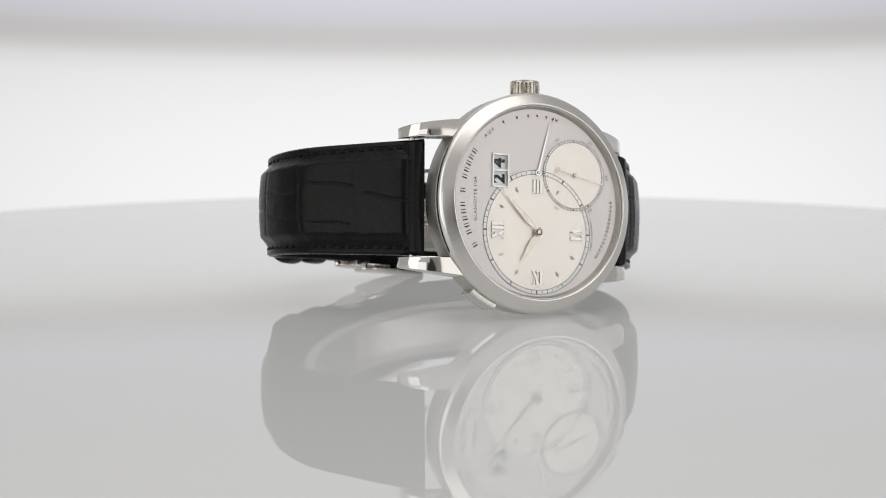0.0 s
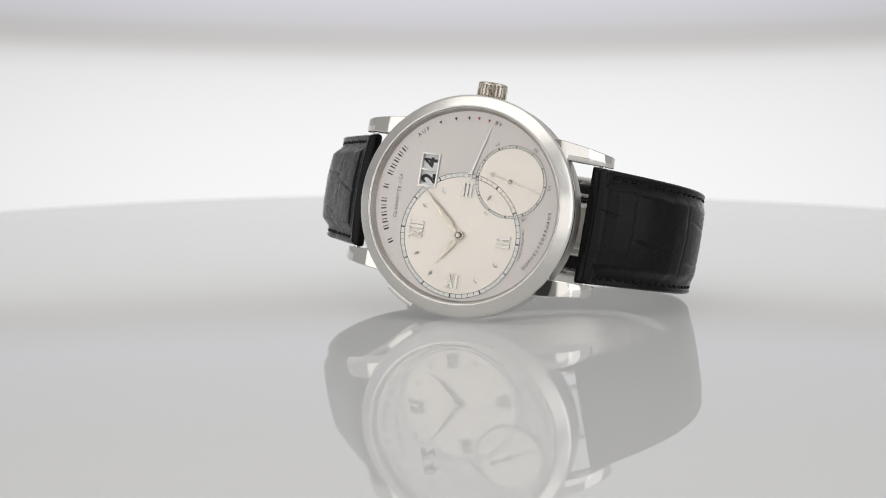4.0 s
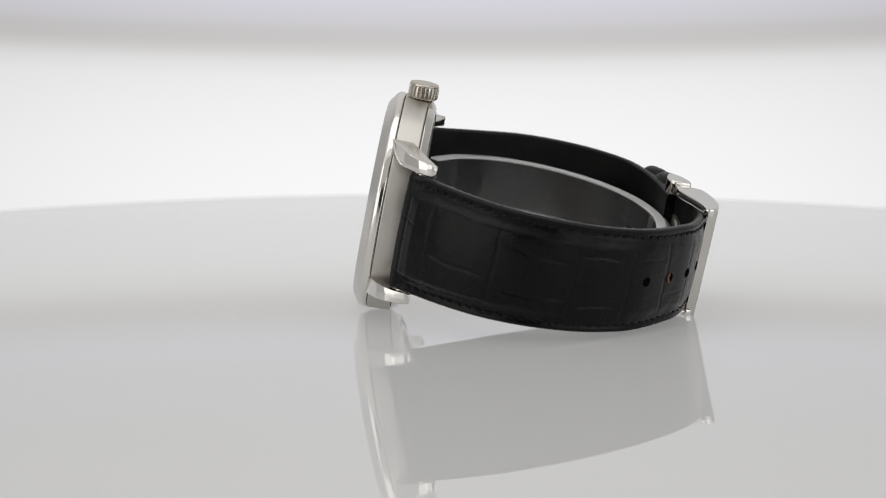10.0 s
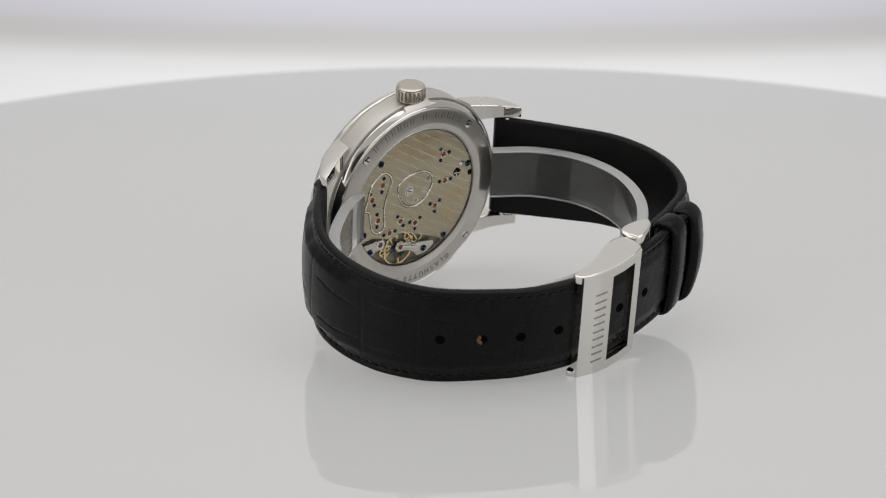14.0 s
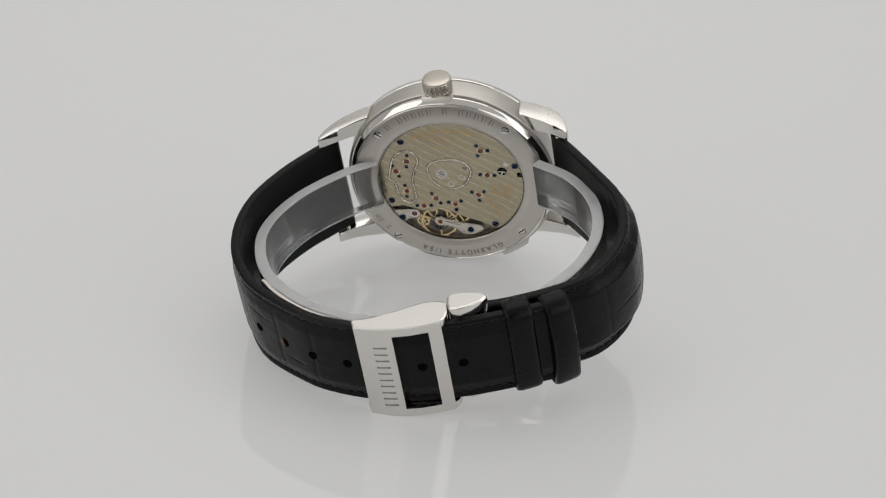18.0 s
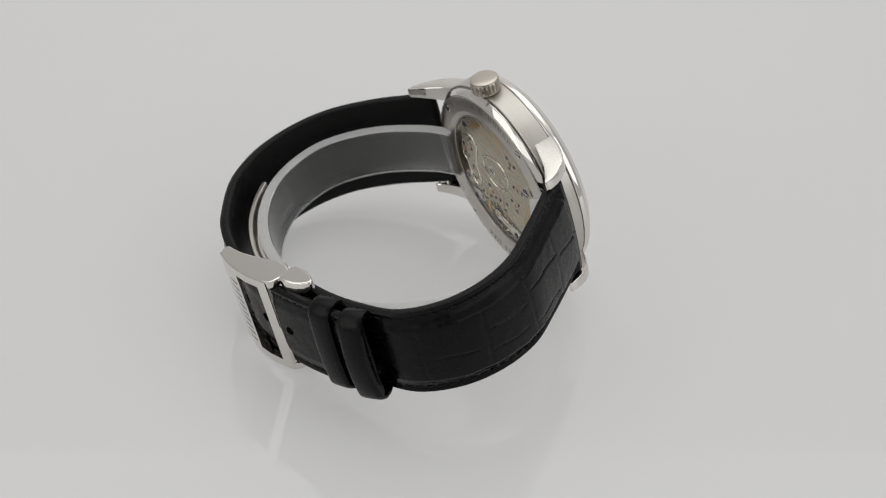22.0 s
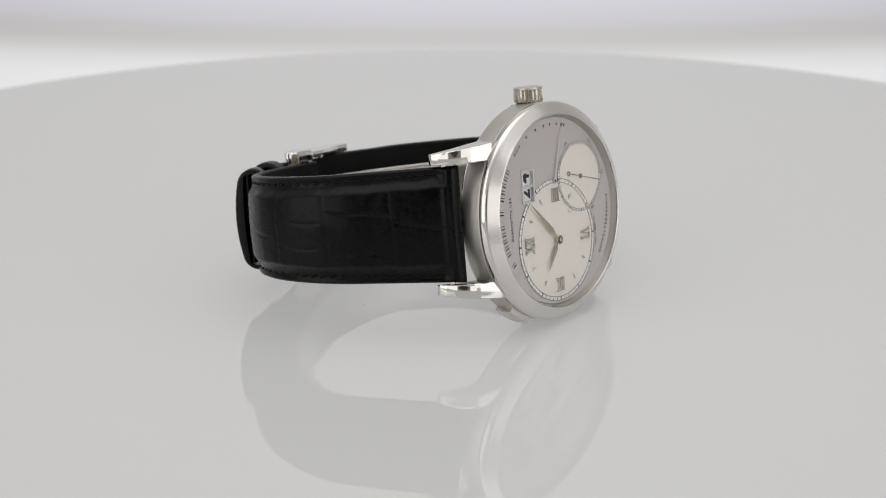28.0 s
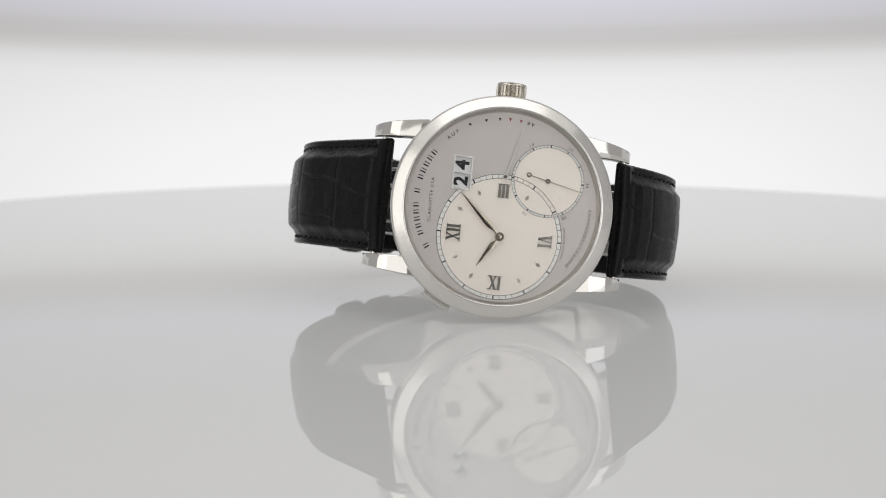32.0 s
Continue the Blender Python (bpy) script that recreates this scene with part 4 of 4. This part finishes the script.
def striped():
    m = mat("striped_german_silver", (0.60, 0.55, 0.43), 0.3, 1.0, grain=0.03, grain_size=1500)
    nt = m.node_tree
    b = nt.nodes["Principled BSDF"]
    tc = nt.nodes.new("ShaderNodeTexCoord")
    mp = nt.nodes.new("ShaderNodeMapping")
    mp.inputs["Rotation"].default_value = (0, 0, radians(55))
    wv = nt.nodes.new("ShaderNodeTexWave")
    wv.wave_profile = "SIN"
    wv.inputs["Scale"].default_value = 205
    wv.inputs["Distortion"].default_value = 0.35
    nt.links.new(tc.outputs["Object"], mp.inputs[0])
    nt.links.new(mp.outputs[0], wv.inputs[0])
    r = nt.nodes.new("ShaderNodeMapRange")
    r.inputs[3].default_value, r.inputs[4].default_value = 0.27, 0.335
    nt.links.new(wv.outputs[1], r.inputs[0])
    nt.links.new(r.outputs[0], b.inputs["Roughness"])
    tone = nt.nodes.new("ShaderNodeMix")
    tone.data_type = "RGBA"
    tone.inputs[6].default_value, tone.inputs[7].default_value = (0.525, 0.465, 0.335, 1), (0.495, 0.435, 0.31, 1)
    nt.links.new(wv.outputs[1], tone.inputs[0])
    nt.links.new(tone.outputs[2], b.inputs["Base Color"])
    return m


STRIPED = striped()

LONG_PATH = [(19.2, 0.9), (21.6, -1.9), (26.5, -8.0), (30.2, -15.0), (31.3, -22.0), (30.2, -29.2), (27.5, -34.7), (24.2, -38.6), (18.6, -42.6), (13.4, -45.4), (6.0, -47.2), (-2.0, -47.5), (-10.0, -46.2), (-18.0, -43.8), (-25.0, -41.3), (-26.9, -40.2)]
SHORT_PATH = [(-19.1, 2.5), (-20.2, 0.5), (-22.8, -2.6), (-27.4, -8.4), (-31.9, -14.7), (-33.8, -21.5), (-33.2, -28.5), (-29.6, -34.9), (-23.4, -38.6), (-16.0, -41.2), (-8.0, -42.8)]


def build_strap(w):
    for sx in (-1, 1):
        g = turn(disc(0.55, -10.0, 10.0, 16), Matrix.Rotation(math.pi / 2, 4, "X"))
        turn(g, Matrix.Translation((sx * 20.2, 0, -0.2 - 0.5 * sx)))
        part("spring_bar", g, STEEL, w, "steel spring bar")

    def ym_long(s):
        return 0.1 + 1.5 * min(1, s / 0.55)

    def half_long(s):
        return 9.7 - 1.7 * min(1, s / 0.6)

    def pad_long(s):
        return 1.75 * min(1, max(0.22, 1 - 0.8 * (s - 0.17) / 0.17)) * min(1, 0.27 + s / 0.065) if s < 0.97 else 0.2

    rows = [(8.2, 0.02, 0.14), (20.0, 0.03, 0.18), (32.0, -0.03, 0.2), (41.5, 0.03, 0.2), (50.0, -0.03, 0.2), (57.5, 0.03, 0.2)]
    cracks = [(0.8, 6.5, 2.6, -0.1, 0.26), (8.6, 19.2, -1.6, -0.05, 0.36), (21.0, 31.8, 3.4, -0.12, 0.3), (21.0, 32.5, -4.0, 0.03, 0.3), (32.3, 41.0, 4.0, -0.06, 0.25), (32.5, 41.0, -4.4, 0.05, 0.25), (42.0, 49.5, 3.4, 0.0, 0.2), (50.5, 57.0, -3.0, 0.03, 0.2)]
    bm, fr, ln = strap_mesh(LONG_PATH, ym_long, half_long, 560, -1, pad_long, rows, cracks, True)
    strap = part("long_strap", bm, LEATHER, w, "padded black alligator strap half with holes")
    line_inside(strap)
    st = stitches(strap, fr, ln, ym_long, half_long, 4.6, ln - 3.5, None)
    n = len(fr)
    for hx, tan in ((25.0, 0), (19.7, 1), (14.4, 0), (8.3, 0), (-4.2, 0), (-10.5, 0)):
        i = min((k for k in range(n) if fr[k][0].y < -34), key=lambda k: abs(fr[k][0].x + fr[k][2].x - hx))
        p, t, nrm = fr[i]
        ax, az = Vector((t.x, 0, t.y)), Vector((nrm.x, 0, nrm.y))
        m = Matrix((ax, Vector((0, 1, 0)), az)).transposed().to_4x4()
        off = 0.79 + pad_long(i / (n - 1))
        m.translation = Vector((p.x + nrm.x * off, ym_long(i / (n - 1)), p.y + nrm.y * off)) * U
        # black disc lying on the leather, painting the shade inside a hole
        ob = part("strap_hole", lathe([(0.0, -0.5), (0.8, -0.5), (0.8, -0.02), (0.74, 0.05), (0.64, 0.06), (0.54, 0.0), (0.0, -0.02)], 22), HOLE_SHADE, strap, "buckle hole as a black disc, its depth painted")
        ob.matrix_basis = m
        if tan:
            ob = part("worn_rim", lathe([(0.25, -0.05), (0.9, 0.0), (0.88, 0.1), (0.55, 0.12)], 9, True, 2.0, 4.6), TAN, strap, "worn tan leather rim")
            ob.matrix_basis = m

    def ym_short(s):
        return 0.1 + 1.2 * min(1, s / 0.8)

    def half_short(s):
        return 9.7 - 1.7 * min(1, s / 0.85)

    def pad_short(s):
        return 1.7 * min(1, max(0.1, 1 - 1.1 * (s - 0.52) / 0.3)) * min(1, 0.5 + s / 0.1)

    rows = [(11.6, 0.03, 0.12), (22.0, 0.04, 0.14), (31.0, -0.03, 0.18), (41.0, 0.03, 0.18)]
    cracks = [(0.6, 12.2, -0.9, 0.17, 0.36), (10.6, 23.0, 2.0, 0.09, 0.38), (11.4, 22.5, -4.5, 0.07, 0.24), (22.5, 31.5, 1.2, 0.06, 0.34), (23.0, 31.5, -3.0, 0.05, 0.26), (31.5, 40.0, -1.0, 0.04, 0.25)]
    bm, fr, ln = strap_mesh(SHORT_PATH, ym_short, half_short, 340, 1, pad_short, rows, cracks)
    strap2 = part("short_strap", bm, LEATHER, w, "padded black alligator strap half at the buckle")
    line_inside(strap2)
    stitches(strap2, fr, ln, ym_short, half_short, 4.6, ln - 9, st)
    # two leather keepers round both straps
    for cx, cz, ang, drop, t1, bulge in ((-19.2, -42.65, 25, 0.3, 2.3, 0.7), (-24.9, -40.6, 34, -0.8, 2.0, 1.3)):
        y0, y1, t0, wd, th = -7.35 + drop * 0.4, 10.3 + drop * 0.4, -2.4, 2.2, 0.85
        def rr_pts(a0, a1, b0, b1, r):
            out = []
            for qx, qy, s0 in ((a1 - r, b1 - r, 0), (a0 + r, b1 - r, 90), (a0 + r, b0 + r, 180), (a1 - r, b0 + r, 270)):
                for k in range(6):
                    a = radians(s0 + 18 * k)
                    out.append((qx + r * math.cos(a), qy + r * math.sin(a)))
                if s0 in (0, 180):  # points along the two long sides, for their bow
                    x, y = out[-1]
                    for k in range(1, 8):
                        out.append((x + (1 if s0 else -1) * (a1 - a0 - 2 * r) * k / 8, y))
            return out

        po, pi = rr_pts(y0, y1, t0, t1, 2.1), rr_pts(y0 + th, y1 - th, t0 + th, t1 - th, 0.7)
        po, pi = [[(y, t + (bulge * (1 - ((2 * y - y0 - y1) / (y1 - y0)) ** 2) if t > 0 else 0)) for y, t in q] for q, bulge in ((po, bulge), (pi, 0.45 * bulge))]
        bm = bmesh.new()
        secs = [(-wd, 0.3), (-wd + 0.1, 0.72), (-wd + 0.4, 0.98), (-wd + 0.9, 1.1), (0, 1.16), (wd - 0.9, 1.1), (wd - 0.4, 0.98), (wd - 0.1, 0.72), (wd, 0.3)]
        rings = []
        for sx, k in secs:
            rings.append([bm.verts.new((sx, i_[0] + (o_[0] - i_[0]) * k, i_[1] + (o_[1] - i_[1]) * k)) for o_, i_ in zip(po, pi)])
        rings.append([bm.verts.new((wd, i_[0], i_[1])) for i_ in pi])
        rings.append([bm.verts.new((-wd, i_[0], i_[1])) for i_ in pi])
        n2 = len(po)
        for a, b in zip(rings, rings[1:] + rings[:1]):
            for j in range(n2):
                bm.faces.new((a[j], b[j], b[(j + 1) % n2], a[(j + 1) % n2]))
        bmesh.ops.recalc_face_normals(bm, faces=bm.faces)
        c, s = math.cos(radians(ang)), math.sin(radians(ang))
        tdir, ndir = Vector((-c, 0, s)), Vector((-s, 0, -c))
        m = Matrix((tdir, Vector((0, 1, 0)), ndir)).transposed().to_4x4()
        m.translation = (cx, 0, cz)
        turn(bm, m)
        part("keeper", bm, LEATHER, w, "black leather strap keeper")


def keep_flat(ob):
    """Leave the flat sides of a prism flat and only its rim smooth."""
    for p in ob.data.polygons:
        p.use_smooth = abs(p.normal.y) < 0.93


def build_clasp(w):
    """Folding clasp: windowed front plate with cheeks, two pushers, and the curved blades inside."""
    def bend(bm):
        for v in bm.verts:
            v.co.z += 0.3 + 0.022 * (v.co.x - 1.5) ** 2
        return bm

    y0, y1 = -7.9, 10.9
    bm = bmesh.new()
    for a, b, c, d in ((5.4, 2.2, y0, y1), (2.2, -0.62, y0, y1), (-6.3, -8.3, y0, y1), (-0.62, -3.4, y0, -6.3), (-3.4, -6.3, y0, -6.3), (-0.62, -3.4, 9.4, y1), (-3.4, -6.3, 9.4, y1)):
        merge(bm, block(min(a, b), max(a, b), c, d, -50.4, -48.9))
    bmesh.ops.remove_doubles(bm, verts=bm.verts, dist=1e-4)
    plate = part("front_plate", bend(bm), STEEL, w, "polished steel clasp plate with open window")
    bars = bmesh.new()
    for k in range(5):
        yc = -4.6 + 2.75 * k
        for dx in (-0.8, 0.62):
            merge(bars, block(0.55, 2.75, yc + dx - 0.16, yc + dx + 0.16, -50.42, -50.2))
    part("name_bars", bend(bars), ETCHED, plate, "engraved name as plain bars")
    prof = [(5.9, -47.7), (4.6, -47.5), (2.6, -47.0), (0.0, -45.9), (-2.6, -44.5), (-4.6, -43.5), (-6.4, -43.1), (-7.9, -43.2), (-8.7, -43.8), (-9.0, -45.6), (-8.9, -46.9), (-8.4, -47.75), (-6.2, -48.75), (-2.0, -49.75), (1.5, -50.0), (4.2, -49.8), (5.6, -49.2), (6.1, -48.4)]
    for ya, yb in ((9.6, y1 + 0.12), (y0 - 0.12, -6.7)):
        g = prism(prof, 0, yb - ya, 0.25)
        turn(g, Matrix(((1, 0, 0, 0), (0, 0, 1, ya), (0, 1, 0, 0), (0, 0, 0, 1))))
        bmesh.ops.recalc_face_normals(g, faces=g.faces)
        keep_flat(part("cheek", g, CLASP, plate, "polished clasp cheek"))
    for yc in (9.7, -6.4):
        g = prism([(-9.3, -46.6), (-8.7, -44.4), (-8.4, -42.7), (-8.9, -41.6), (-10.6, -41.0), (-12.8, -40.9), (-14.4, -41.3), (-15.0, -42.2), (-14.2, -43.9), (-12.7, -45.4), (-10.8, -46.6)], 0, 3.2, 0.45, 4)
        turn(g, Matrix(((1, 0, 0, 0), (0, 0, 1, yc - 1.3), (0, 0.74, 0, -11.2), (0, 0, 0, 1))))
        bmesh.ops.recalc_face_normals(g, faces=g.faces)
        keep_flat(part("pusher", g, CLASP, w, "polished clasp pusher"))
    part("blade", sweep_strip([(25.6, -33.0), (22.0, -36.6), (16.0, -40.6), (8.0, -43.6), (0.0, -44.7), (-8.0, -44.3)], -3.4, 5.9, 0.8, 60), BACK, w, "curved satin steel clasp blade")
    part("blade", sweep_strip([(17.0, -38.6), (10.0, -41.9), (2.0, -43.2), (-6.0, -42.9), (-12.0, -41.4)], -2.4, 4.9, 0.7, 60), BACK, w, "curved satin steel clasp blade")


def build_watch():
    w = new("wristwatch")
    tagged(w, "platinum-cased wristwatch with black alligator strap standing on its side", "watch")
    build_case(w)
    build_dial(w)
    build_movement(w)
    seat = Matrix.Translation(Vector((-0.21, 0.16, -0.14)) * U) @ Matrix.Rotation(radians(1.77), 4, "Y") @ Matrix.Rotation(radians(0.64), 4, "X")
    for ob in w.children:  # the head sits a little turned in its strap
        ob.matrix_basis = seat @ ob.matrix_basis
    build_strap(w)
    build_clasp(w)
    return w


CUFF_PATH = [(12.2, -1.6), (17.0, -4.2), (23.3, -10.0), (26.9, -16.5), (27.4, -22.5), (24.4, -29.8), (17.6, -35.9), (9.0, -39.6), (0.0, -40.6), (-9.0, -39.6), (-18.5, -35.4), (-25.0, -28.6), (-27.8, -20.5), (-26.6, -12.5), (-22.0, -6.0), (-15.5, -1.8)]


def build_cuff():
    top = new("display_cuff")
    tagged(top, "clear plastic C-shaped cuff holding the watch strap open", "watch stand")
    path = CUFF_PATH[::-1]
    body = part("band", sweep_strip(path, -3.62, 4.92, 1.9, 180, 0.1), CUFF, top, "clear curved plastic band")
    upper = part("edge", sweep_strip(path, 4.93, 5.3, 1.9, 180, 0.16), CUFF_EDGE, top, "frosted cut edge")
    lower = part("edge", sweep_strip(path, -4.0, -3.63, 1.9, 180, 0.16), CUFF_EDGE, top, "frosted cut edge")
    fr = frames_of(spline(path, 181)[0], 1)
    for i in (22, 62, 74, 112, 150):
        p, t, nrm = fr[i]
        g = turn(lathe([(0.42, 0.0), (0.52, 0.05), (0.62, 0.0), (0.52, -0.05)], 20), Matrix.Translation((p.x + nrm.x * 0.95, 5.3, p.y + nrm.y * 0.95)) @ Matrix.Rotation(math.pi / 2, 4, "X"))
        part("mould_mark", g, CUFF_EDGE, top, "faint round mould mark")
    for ob in (body, upper, lower):
        ob.visible_shadow = False
    return top


# ---------------------------------------------------------------- the turning of the table and its tilt
SPIN = [(0, 27.7), (1, 15.66), (2, 3.61), (3, -8.43), (4, -20.47), (5, -32.5), (6, -44.57), (7, -56.65), (8, -68.73), (9, -80.81), (10, -92.89), (11, -104.96), (12, -117.05), (13, -129.16), (14, -141.31), (15, -153.5), (16, -165.71), (17, -177.93), (18, -190.15), (19, -202.34), (20, -214.5), (21, -226.65), (22, -238.83), (23, -251.01), (24, -263.13), (25, -275.2), (26, -287.21), (27, -299.19), (28, -311.13), (29, -322.99), (30, -334.74), (31, -346.39), (32, -357.96)]
TILT = [7.58, 7.58, 7.58, 7.58, 7.58, 7.58, 7.58, 7.58, 7.58, 7.58, 7.64, 9.0, 12.01, 14.83, 18.1, 21.07, 23.95, 26.9, 29.68, 32.29, 35.2, 36.75, 36.52, 34.21, 30.98, 27.89, 25.05, 22.27, 19.47, 16.49, 13.78, 11.24, 8.6]
PIVOT, AXLE = 0.01399, -0.00158


def smooth_at(values, t):
    i = min(len(values) - 2, int(t))
    f = t - i
    a, b, c, d = values[max(0, i - 1)], values[i], values[i + 1], values[min(len(values) - 1, i + 2)]
    return 0.5 * (2 * b + (c - a) * f + (2 * a - 5 * b + 4 * c - d) * f * f + (3 * b - a - 3 * c + d) * f ** 3)


def table_pose(t):
    spin, tilt = smooth_at([v for _, v in SPIN], t), smooth_at(TILT, t)
    return pose(0, 0, PIVOT) @ pose(0, 0, 0, tilt - 7.58) @ pose(0, AXLE, -PIVOT) @ pose(0, 0, 0, 0, 0, spin)


WATCH_REST = Matrix(((0.9942, 0.1080, 0.0, 0.00492), (-0.0217, 0.1999, -0.9796, -0.00913), (-0.1058, 0.9738, 0.2011, 0.01861), (0, 0, 0, 1)))

build_tent()
turntable = build_turntable()
watch = build_watch()
cuff = build_cuff()


def motions():
    times = [0.5 * i for i in range(65)]
    walk(turntable, [(t, table_pose(t)) for t in times])
    walk(watch, [(t, table_pose(t) @ WATCH_REST) for t in times])
    walk(cuff, [(t, table_pose(t) @ WATCH_REST) for t in times])


motions()
